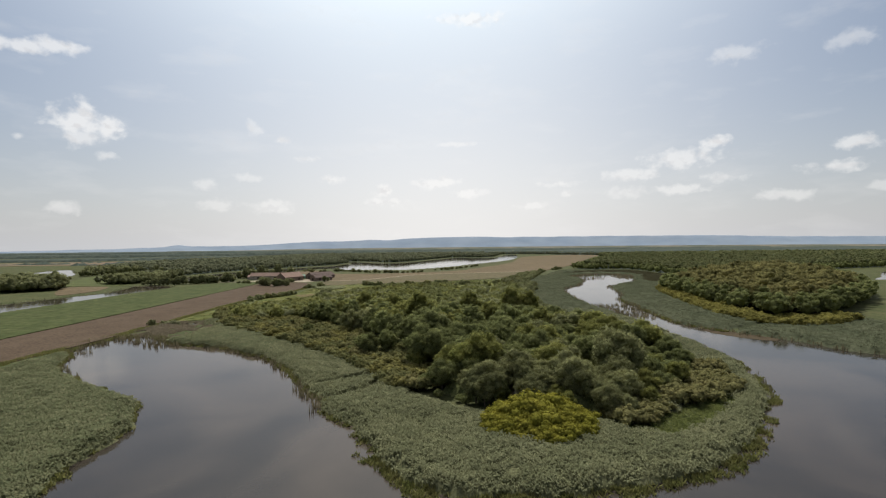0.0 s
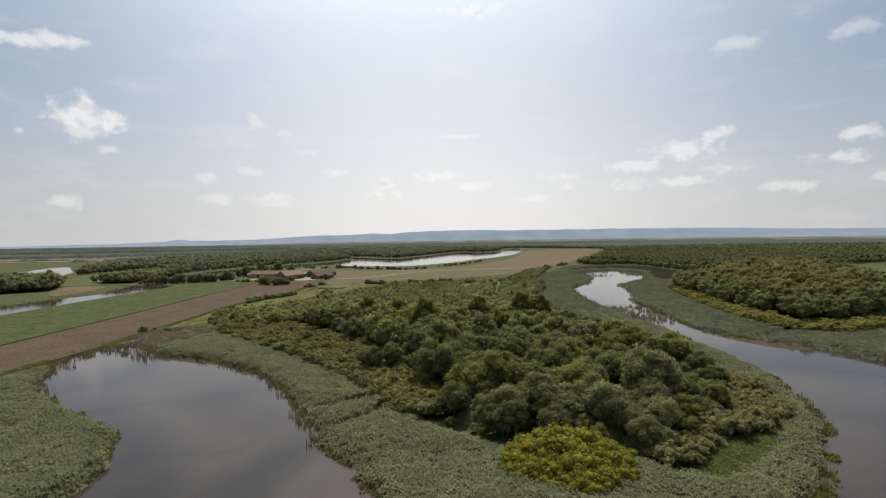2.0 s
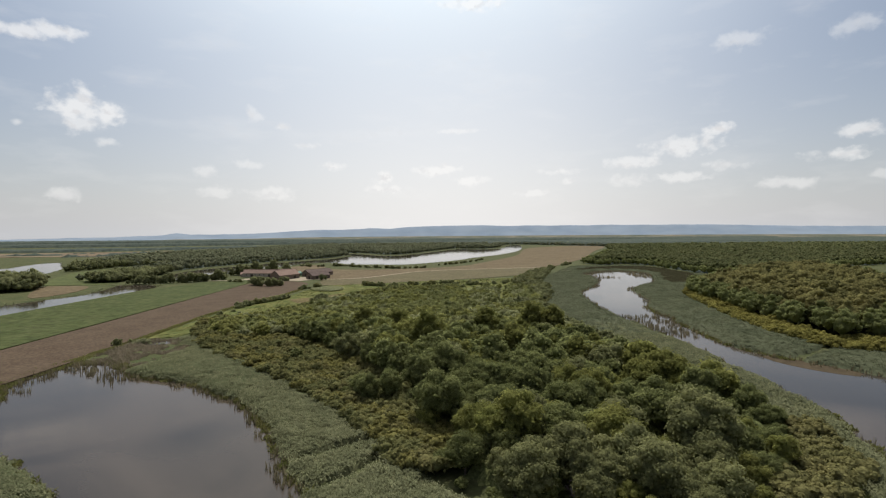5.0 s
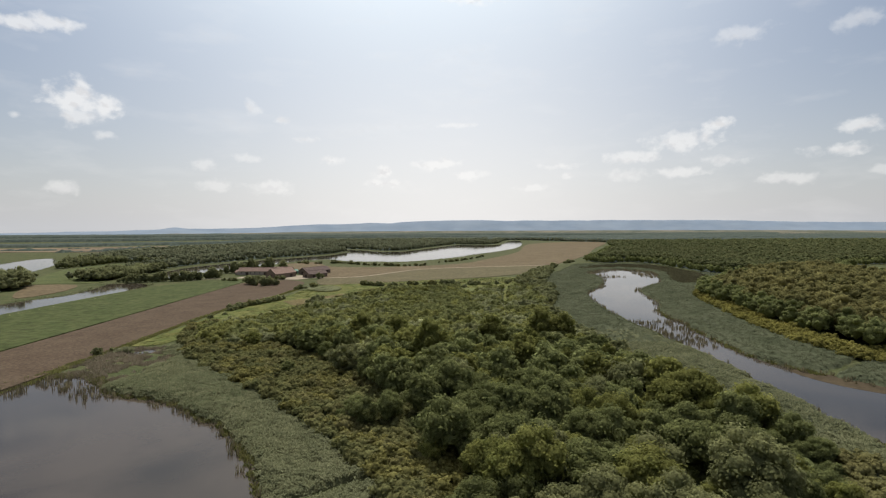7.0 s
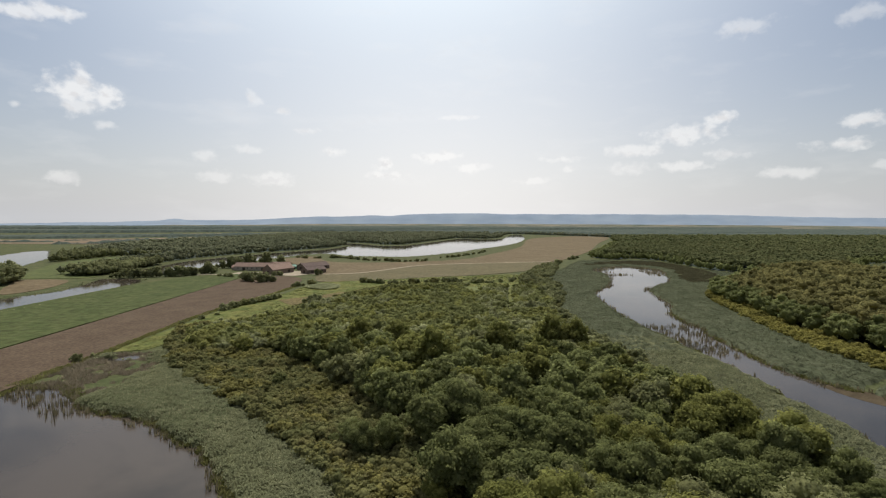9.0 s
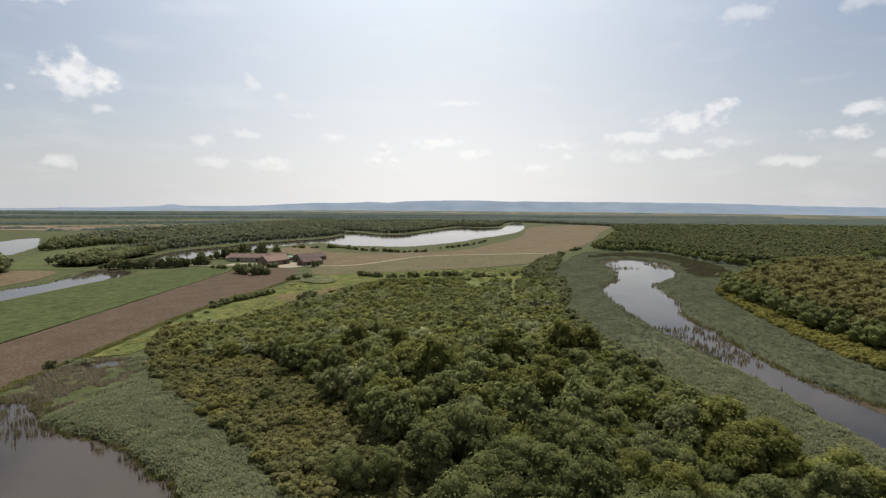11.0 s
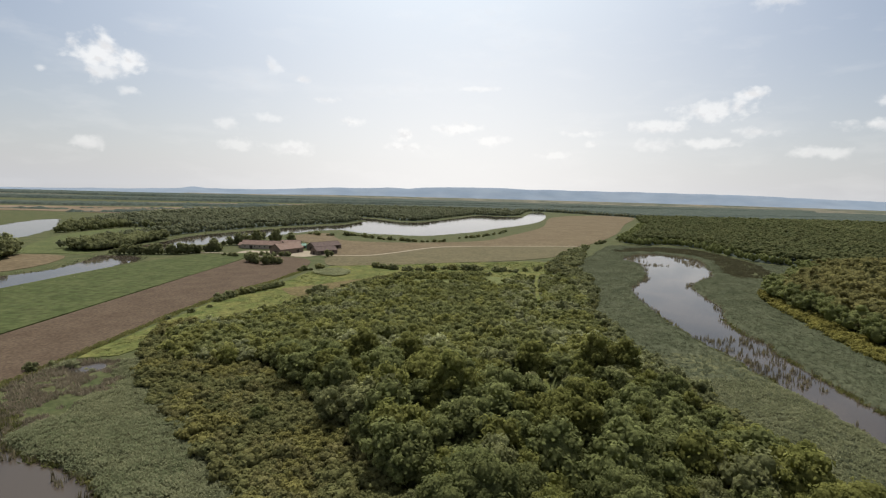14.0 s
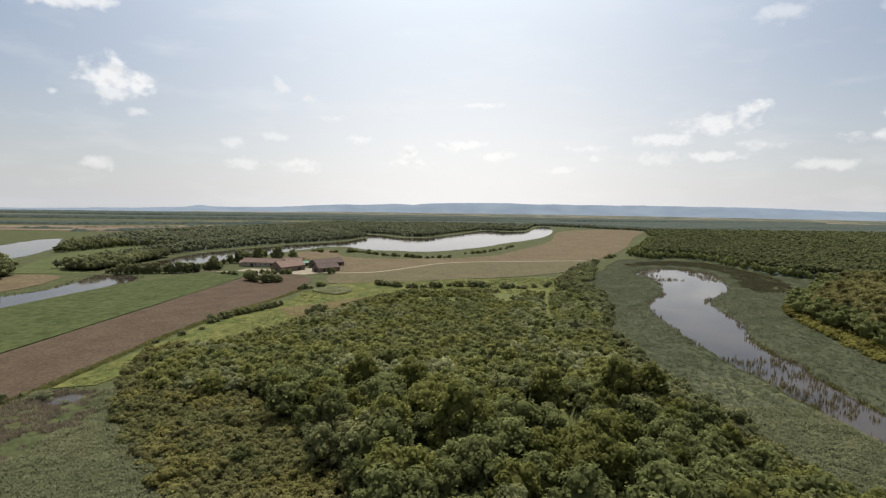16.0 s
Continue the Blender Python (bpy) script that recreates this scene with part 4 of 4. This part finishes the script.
def tuft(seed, height, blades, width, lean, spread, root=0.0):
    """Bent blades, leaning with the wind."""
    rng = np.random.default_rng(seed)
    V, F = [], []
    for k in range(blades):
        a, l = rng.uniform(-1.5, 1.5), rng.uniform(0.2, 1) * lean
        b = rng.uniform(0, 6.28)
        px, py = rng.uniform(-spread, spread, 2)
        w, h = width * rng.uniform(0.7, 1.3), height * rng.uniform(0.7, 1.1)
        V += [(px - math.cos(b) * w, py - math.sin(b) * w, height * root), (px + math.cos(b) * w, py + math.sin(b) * w, height * root), (px + math.cos(a) * l, py + math.sin(a) * l, h)]
        F.append((3 * k, 3 * k + 1, 3 * k + 2))
    return np.array(V), np.array(F)


def plume(seed, blades):
    """Long reed leaves that droop over the top of the bed."""
    rng = np.random.default_rng(seed)
    V, F = [], []
    for k in range(blades):
        a, l = rng.uniform(0, 6.28), rng.uniform(0.6, 1.25)
        px, py = rng.uniform(-0.8, 0.8, 2)
        w, z = rng.uniform(0.09, 0.19), rng.uniform(-0.25, 0.25)
        ca, sa = math.cos(a), math.sin(a)
        mid = (px + ca * l * 0.5, py + sa * l * 0.5, z + rng.uniform(0.2, 0.45))
        V += [(px, py, z - 0.1), (mid[0] - sa * w, mid[1] + ca * w, mid[2]), (mid[0] + sa * w, mid[1] - ca * w, mid[2]), (px + ca * l, py + sa * l, z + rng.uniform(-0.05, 0.35))]
        F += [(4 * k, 4 * k + 2, 4 * k + 1), (4 * k + 1, 4 * k + 2, 4 * k + 3)]
    return np.array(V), np.array(F)


def reed_tufts(name, box, count, seed, mat, label, test, height, lean=1.2, blades=6, width=0.26, spread=0.7, root=0.45):
    r = np.random.default_rng(seed)
    p = np.stack([r.uniform(box[0], box[1], count), r.uniform(box[2], box[3], count)], -1)
    p = p[test(p[:, 0], p[:, 1])]
    scatter(name, [tuft(seed + k, height, blades, width, lean, spread, root) for k in range(5)], p, r.uniform(0.75, 1.2, len(p)), mat, label, "reeds", seed)


def reed_plumes(name, box, count, seed, label):
    r = np.random.default_rng(seed)
    p = np.stack([r.uniform(box[0], box[1], count), r.uniform(box[2], box[3], count)], -1)
    p = p[reed_space(p[:, 0], p[:, 1]) > 0.25]
    scatter(name, [plume(seed + k, 6) for k in range(6)], p, r.uniform(0.8, 1.25, len(p)), REED_OF[name.split("_")[-1]], label, "reeds", seed, reed_top(p[:, 0], p[:, 1]) + 0.22)


reed_plumes("reeds_island", (-165, 116, 80, 300), 105000, 301, "tall grey-green reeds round the island")
reed_plumes("reeds_west", (-200, -74, 20, 250), 34000, 302, "tall grey-green reeds on the west bank")
reed_plumes("reeds_pool", (60, 320, 190, 800), 60000, 303, "tall grey-green reeds along the pool")


def wading(x, y):
    d = shore_distance(x, y)
    reach = 1.4 + 6.5 * fbm(x, y, 14, 61, 2) ** 1.5 + np.where((y > 296) & (y < 366) & (x > 90), 24, 0) * fbm(x, y, 7, 64, 2) + np.where((y > 620) & (x > 90), 34, 0) * fbm(x, y, 16, 67, 2)
    reach = reach + np.where((x < -125) & (y > 215), 14, 0) * fbm(x, y, 8, 68, 2)
    return (d < 0.5) & (d > -reach) & (fbm(x, y, 2.5, 62, 1) > 0.42) & ~((x < -72) & (y < 175)) & ~((y < 142) & (x > -34) & (x < 92))


def on_bank(x, y):
    d = shore_distance(x, y)
    reach = 0.8 + 2.6 * fbm(x, y, 7, 69, 2) + np.where((y < 200) & (x > -22), 5.5, 0) * fbm(x, y, 9, 73, 2) ** 1.5
    return (d < 1.6) & (d > -reach) & (fbm(x, y, 3, 70, 2) > 0.42)


reed_tufts("sedge_pool", (170, 300, 545, 800), 16000, 311, M_SEDGE, "dark brown sedge on the wet ground by the pool", lambda x, y: (signed(C_SEDGE, x, y) > -4) & (fbm(x, y, 6, 71, 2) > 0.3), 1.1, 0.8, 7, 0.3, 1.2, 0.0)
reed_tufts("wading_reeds_west", (-172, 0, 80, 266), 15000, 304, M_REED_DRY, "sparse brown reeds standing in shallow water", wading, 2.0, 0.4, 5, 0.13, 0.4, 0.0)
reed_tufts("wading_reeds_east", (60, 250, 95, 715), 42000, 307, M_REED_DRY, "sparse brown reeds standing in the pool", wading, 2.0, 0.4, 5, 0.13, 0.4, 0.0)
reed_tufts("bank_plants", (-170, 140, 76, 420), 260000, 308, M_BANK, "ragged yellow-green plants along the bank", on_bank, 1.0, 0.9, 6, 0.2, 0.9, 0.1)
reed_tufts("glade_grass", (38, 92, 110, 158), 12000, 309, M_TURF, "short bright green grass below the wood", lambda x, y: signed(GLADE, x, y) > -1, 0.5, 0.5, 7, 0.16, 0.6, 0.0)
reed_tufts("marsh_plants", (-172, -120, 225, 305), 9000, 305, M_MARSH, "brownish marsh plants on wet mud", lambda x, y: (np.hypot((x + 146), (y - 262) / 1.5) < 26) & (x > -161) & (fbm(x, y, 5, 65, 2) > 0.42) & (bank(x, y) > -2), 1.1, 0.6, 6, 0.14, 0.7, 0.0)
reed_tufts("meadow_tussocks", (-160, 95, 295, 625), 52000, 306, M_MEADOW, "rough yellow-green tussocks of meadow grass", lambda x, y: (signed(smooth(MEADOW), x, y) > 1) & (fbm(x, y, 7, 66, 2) > 0.30), 0.5, 0.6, 6, 0.3, 1.0, 0.4)

SOIL_EDGE = [(-181, 120), (-170, 180), (-163.5, 250), (-161, 300), (-161, 366), (-157.5, 425), (-146, 470), (-140, 515)]
reed_tufts("field_margin", (-186, -134, 118, 520), 60000, 312, M_BANK, "rough grass along the margin of the soil field", lambda x, y: along(SOIL_EDGE, x, y) < 1.0 + 2.4 * fbm(x, y, 8, 74, 2) ** 1.5, 0.9, 0.6, 7, 0.2, 0.8, 0.0)

# fringes of reeds and low willow along the canal and the lakes
FRINGE = [crown_of(200 + k, 1.9, 2.2, 0.0, 3, 1, 18, 0.5) for k in range(4)]
for name, curve, gap in (("canal_fringe", C_CANAL, 0.8), ("lake_fringe", C_LAKE, 1.3), ("west_lake_fringe", C_WEST_LAKE, 2.0)):
    r = np.random.default_rng(len(name))
    step = np.roll(curve, -1, 0) - curve
    many = np.maximum(1, (np.hypot(step[:, 0], step[:, 1]) / gap).astype(int))
    p = np.concatenate([curve[i] + step[i] * r.uniform(0, 1, (n, 1)) for i, n in enumerate(many)]) + r.uniform(-5, 5, (many.sum(), 2))
    d = bank(p[:, 0], p[:, 1])
    p = p[(d > 0.2) & (d < 9) & (p[:, 1] > 380) & (p[:, 1] < 1300)]
    scatter(name, FRINGE, p, r.uniform(0.2, 0.42, len(p)), M_REED, "fringe of reeds and low willow on the bank", "reeds", 600 + len(name))

# ---- shrubs ----
SHRUB = [crown_of(120 + k, 2.6, 3.0 + 0.3 * (k % 3), 0.0, 6, 1, 130, 0.33) for k in range(5)]


def shrub_belt(name, outline, gap, mat, label, seed, size=1.0):
    p, s = spots(smooth(outline), gap, seed)
    r = np.random.default_rng(seed)
    k = size * (0.65 + 0.6 * fbm(p[:, 0], p[:, 1], 9, seed, 2) + r.uniform(-0.15, 0.2, len(p)))
    return scatter(name, SHRUB, p, k, mat, label, "shrubs", seed)


p, s = spots(C_WEST_SHRUBS, 3.5, 401)
size = 1.2 * (0.6 + 0.65 * fbm(p[:, 0], p[:, 1], 9, 401, 2) + rng.uniform(-0.15, 0.22, len(p)))
hue = fbm(p[:, 0], p[:, 1], 16, 409, 2) + rng.uniform(-0.1, 0.1, len(p))
for word, mat, w in (("olive", M_LEAF_OLIVE, hue < 0.55), ("brown", M_LEAF_BROWN, (hue >= 0.55) & (hue < 0.64)), ("amber", M_LEAF_AMBER, hue >= 0.64)):
    scatter("shrubs_west_" + word, SHRUB, p[w], size[w], mat, "low " + word + " shrubs along the wood's edge", "shrubs", 401)
shrub_belt("shrubs_north_edge", [(-142, 336), (-126, 344), (-102, 392), (-86, 436), (-68, 478), (-44, 510), (-50, 520), (-79, 482), (-98, 430), (-121, 374)], 3.4, M_LEAF_OLIVE, "low brownish shrubs fringing the meadow", 405, 1.1)
shrub_belt("shrubs_south_edge", [(40, 129), (43, 121), (51, 122), (63, 136), (74, 138), (88, 150), (95, 166), (92, 178), (78, 166), (62, 150), (47, 139)], 3.4, M_LEAF_BROWN, "low brownish green shrubs below the wood", 402, 1.2)
POOL_EDGE = [(78, 255), (72, 300), (67, 345), (70, 400), (84, 470), (94, 522), (92, 562), (110, 620), (136, 720), (122, 724), (90, 640), (66, 566), (74, 525), (70, 470), (60, 400), (58, 345), (62, 300), (70, 255)]
shrub_belt("shrubs_pool_edge", POOL_EDGE, 5.2, M_LEAF_OLIVE, "olive bushes between wood and pool reeds", 406, 1.05)
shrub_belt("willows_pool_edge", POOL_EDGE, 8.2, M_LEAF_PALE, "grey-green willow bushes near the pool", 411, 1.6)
shrub_belt("golden_shrubs_east", [(204, 480), (187, 436), (171, 360), (164, 300), (170, 266), (194, 258), (224, 276), (214, 284), (188, 280), (181, 300), (185, 352), (197, 420), (211, 472)], 3.3, M_LEAF_STRAW, "golden green shrubs below the oak wood", 403, 1.25)
p, s = spots(smooth([(9, 122), (14, 113), (22, 109), (31, 112), (36, 121), (34, 130), (25, 135), (14, 131)]), 2.7, 404)
scatter("golden_thicket", [crown_of(130 + k, 2.6, 3.2, 0.0, 7, 1, 300, 0.19) for k in range(4)], p, 1.0 + 0.12 * s, M_LEAF_GOLD, "dense golden yellow-green thicket among reeds", "shrubs", 404)
p, s = spots(smooth(REED_ISLET, step=3), 1.1, 407)
scatter("reed_islet", [plume(900 + k, 8) for k in range(4)], p, np.full(len(p), 1.3), M_REED, "round pale patch of reeds in the meadow", "reeds", 408, np.full(len(p), 1.7))

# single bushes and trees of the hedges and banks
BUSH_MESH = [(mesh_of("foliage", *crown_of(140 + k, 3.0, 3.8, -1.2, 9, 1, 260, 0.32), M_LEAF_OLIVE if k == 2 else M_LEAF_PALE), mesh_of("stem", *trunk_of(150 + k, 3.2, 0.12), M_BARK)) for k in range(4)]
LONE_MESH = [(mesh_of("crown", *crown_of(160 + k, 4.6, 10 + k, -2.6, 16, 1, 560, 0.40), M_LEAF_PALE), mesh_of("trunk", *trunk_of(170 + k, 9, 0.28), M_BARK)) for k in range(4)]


def hedge(line, gap, size, label, group, jitter=2.0, tall=False):
    pts = smooth(line, False, gap)
    for x, y in pts:
        x, y = x + random.uniform(-jitter, jitter), y + random.uniform(-jitter, jitter)
        k = size * random.uniform(0.6, 1.35)
        if tall:
            tree_thing(x, y, k, random.choice(LONE_MESH), label, "tree", group, random.uniform(0.8, 1.1))
        else:
            tree_thing(x, y, k, random.choice(BUSH_MESH), label, "bush", group, random.uniform(0.8, 1.1))


hedge([(-154, 405), (-146, 430), (-134, 458)], 3.2, 1.2, "rounded green bush in a field hedge", "field hedge", 1.5)
hedge([(-158, 362), (-154, 376), (-150, 389)], 9, 0.8, "small round bush at the field's edge", "field edge bushes", 0.6)
tree_thing(-164, 286, 1.0, BUSH_MESH[0], "lone round bush at the corner of the field", "bush")
tree_thing(-161, 292, 0.6, BUSH_MESH[1], "small bush beside a larger one", "bush")
hedge([(-140, 522), (-134, 528), (-126, 535)], 4.0, 1.2, "green bush beside the reed islet", "islet bushes", 1.5)
hedge([(-106, 434), (-94, 424), (-82, 428)], 3.4, 1.7, "grey-green bush at the wood's northern edge", "wood edge bushes", 3.0)
hedge([(-88, 556), (-73, 548), (-58, 538), (-40, 540), (-21, 555), (3, 551), (27, 551)], 5.0, 1.35, "dark green bush below the pasture", "pasture hedge", 3.0)
hedge([(35, 548), (56, 560), (78, 594), (93, 620), (120, 690), (146, 756)], 7.0, 1.25, "tall green bush along the path to the pool", "pool hedge", 3.5)
hedge([(144, 750), (152, 768)], 10, 1.7, "large round bush by the track", "track bushes", 1.0)
hedge([(176, 820), (196, 850)], 12, 1.5, "large bush by the stubble field", "track bushes", 2.0)
hedge([(-228, 850), (-212, 838), (-194, 838), (-178, 846)], 9, 1.6, "bushy tree on the lake shore", "lake shore trees", 3.0)
hedge([(-170, 850), (-114, 802), (-81, 784), (-60, 782), (-30, 790)], 7, 1.2, "low bush along the lake shore", "lake shore bushes", 4.0)
hedge([(-10, 850), (25, 890), (66, 1000)], 10, 1.0, "small bush on the far shore", "lake shore bushes", 4.0)
hedge([(-284, 664), (-276, 684), (-266, 704), (-256, 740), (-246, 766)], 6.5, 0.9, "round-crowned tree between farm and water", "farm trees", 3.0, True)
hedge([(-345, 588), (-326, 590), (-300, 596), (-282, 602), (-272, 616), (-262, 636)], 2.8, 0.9, "dark green tree along the canal", "canal trees", 2.5, True)
hedge([(-405, 650), (-392, 690), (-380, 722)], 7, 1.15, "leafy tree on the water meadow", "meadow trees", 5.0, True)
hedge([(-380, 610), (-370, 640), (-362, 625)], 4, 1.05, "willow on the spit between canal and lake", "meadow trees", 4.0, True)
hedge([(-545, 858), (-530, 880), (-500, 890), (-470, 888)], 9, 1.1, "broadleaf tree at the meadow's far side", "far meadow trees", 6.0, True)


# ---- farm ----
def box_bm(sx, sy, sz, at=(0, 0, 0), bevel=0.0):
    bm = bmesh.new()
    bmesh.ops.create_cube(bm, size=1)
    for v in bm.verts:
        v.co = Vector((v.co.x * sx + at[0], v.co.y * sy + at[1], v.co.z * sz + at[2] + sz / 2))
    if bevel:
        bmesh.ops.bevel(bm, geom=bm.edges[:], offset=bevel, segments=1, affect="EDGES")
    return bm


def barn(name, x, y, turn, length, width, eave, ridge, wall, roof, label, doors=1, windows=3):
    """A gabled farm building: ridge along its own x."""
    ob = thing(name, None, label, name.replace("_", " "), "", "farm buildings")
    bm = bmesh.new()
    prof = [(-width / 2, 0), (width / 2, 0), (width / 2, eave), (0, ridge), (-width / 2, eave)]
    ends = [[bm.verts.new((sx * length / 2, py, pz)) for py, pz in prof] for sx in (-1, 1)]
    for e in ends:
        bm.faces.new(e)
    for i in range(5):
        j = (i + 1) % 5
        bm.faces.new((ends[0][i], ends[0][j], ends[1][j], ends[1][i]))
    bmesh.ops.recalc_face_normals(bm, faces=bm.faces)
    part("wall", bm, wall, ob)
    slope = math.hypot(width / 2, ridge - eave)
    for side in (-1, 1):
        bm = box_bm(length + 1.0, slope + 0.7, 0.18)
        ob2 = part("roof_slope", bm, roof, ob)
        ob2.location = (0, side * (width / 4 + 0.15), (eave + ridge) / 2 - 0.05)
        ob2.rotation_euler = (-side * math.atan2(ridge - eave, width / 2), 0, 0)
    part("ridge_cap", box_bm(length + 1.0, 0.45, 0.2, (0, 0, ridge + 0.12), 0.05), roof, ob)
    for d in range(doors):
        dx = (d - (doors - 1) / 2) * length / max(1, doors)
        part("door", box_bm(3.2, 0.14, 3.4, (dx, -width / 2 - 0.06, 0), 0.03), M_DOOR, ob)
    part("door", box_bm(0.14, 3.4, 3.6, (-length / 2 - 0.06, 0, 0), 0.03), M_DOOR, ob)
    for k in range(windows):
        wx = (k + 0.5) / windows * length - length / 2 + 1.4
        win = part("window", box_bm(1.3, 0.10, 1.5, (wx, -width / 2 - 0.05, eave * 0.42), 0.02), M_BOARD, ob)
        part("pane", box_bm(1.0, 0.04, 1.2, (wx, -width / 2 - 0.11, eave * 0.42 + 0.15)), M_GLASS, win)
    ob.matrix_basis = pose(x, y, 0.85, 0, 0, turn)
    return ob


barn("farmhouse", -228, 664, -3, 44, 10, 4.6, 8.6, M_WALL, M_TILE, "long low farmhouse with a red tiled roof", 2, 8)
barn("barn", -190, 632, 62, 31, 15, 5.2, 10.5, M_BOARD, M_TILE, "large timber barn with a red-brown tiled roof", 2, 2)
barn("cattle_shed", -163, 676, 52, 36, 15, 4.2, 8.0, M_BOARD, M_SLATE, "wide cattle shed with a dark sheet roof", 3, 3)
barn("machine_shed", -152, 634, 48, 24, 13, 4.2, 7.6, M_BOARD, M_SLATE, "dark boarded machine shed beside the yard", 2, 1)
barn("shed", -206, 692, 8, 22, 9, 4.0, 7.0, M_WALL, M_TILE, "small tiled shed behind the farmhouse", 1, 3)
barn("lean_to", -250, 668, -3, 10, 8, 3.2, 5.5, M_WALL, M_TILE, "low tiled outhouse at the farmhouse end", 1, 1)
barn("hay_store", -188, 676, 60, 9, 6, 3.0, 5.0, M_GREEN, M_GREEN, "small hay store under green sheeting", 1, 0)
flat_field("yard", [(-236, 604), (-218, 596), (-196, 600), (-180, 608), (-164, 604), (-150, 630), (-165, 650), (-190, 650), (-214, 640), (-236, 640)], M_TRACK, "pale gravel farmyard", "yard", 1.02, step=6)
thing("lane", mesh_of("lane", *ribbon([(-290, 612), (-262, 616), (-236, 612)], 4.0, 1.06), M_TRACK), "pale lane into the farmyard", "lane", "structure")
hedge([(-200, 562), (-190, 554), (-180, 552), (-168, 556)], 3.2, 0.72, "leafy tree in front of the barn", "yard trees", 2.2, True)
hedge([(-240, 598), (-226, 594), (-212, 588)], 6.0, 1.0, "garden bush beside the farmyard", "yard bushes", 2.0)
hedge([(-143, 612), (-140, 618)], 8.0, 0.62, "round tree at the corner of a shed", "yard trees", 0.5, True)
GOLD_MESH = (mesh_of("foliage", *crown_of(190, 4.2, 6.5, 0.0, 12, 1, 800, 0.30), M_LEAF_GOLD), BUSH_MESH[0][1])
DEAD_MESH = (mesh_of("foliage", *crown_of(191, 2.6, 4.2, 0.6, 9, 1, 420, 0.16), M_DEAD), BUSH_MESH[0][1])
tree_thing(21, 139, 1.25, DEAD_MESH, "dead pinkish grey bush beside the golden thicket", "bush")
tree_thing(43, 196, 1.15, GOLD_MESH, "golden-leaved bush in a gap of the wood", "bush")
for gx, gy, gs in ((-284, 668, 1.0), (-266, 690, 1.45), (-252, 706, 1.4), (-262, 700, 1.3), (-232, 716, 1.5), (-216, 722, 1.4)):
    tree_thing(gx, gy, gs, random.choice(LONE_MESH), "tall leafy tree behind the farmhouse", "tree", "farmhouse trees", 1.15)
for gx, gy in ((-206, 606), (-200, 604), (-194, 605), (-187, 607), (-181, 609)):
    tree_thing(gx, gy, 1.15, random.choice(BUSH_MESH), "dark bush in front of the barn gable", "bush", "barn bushes", 1.2)
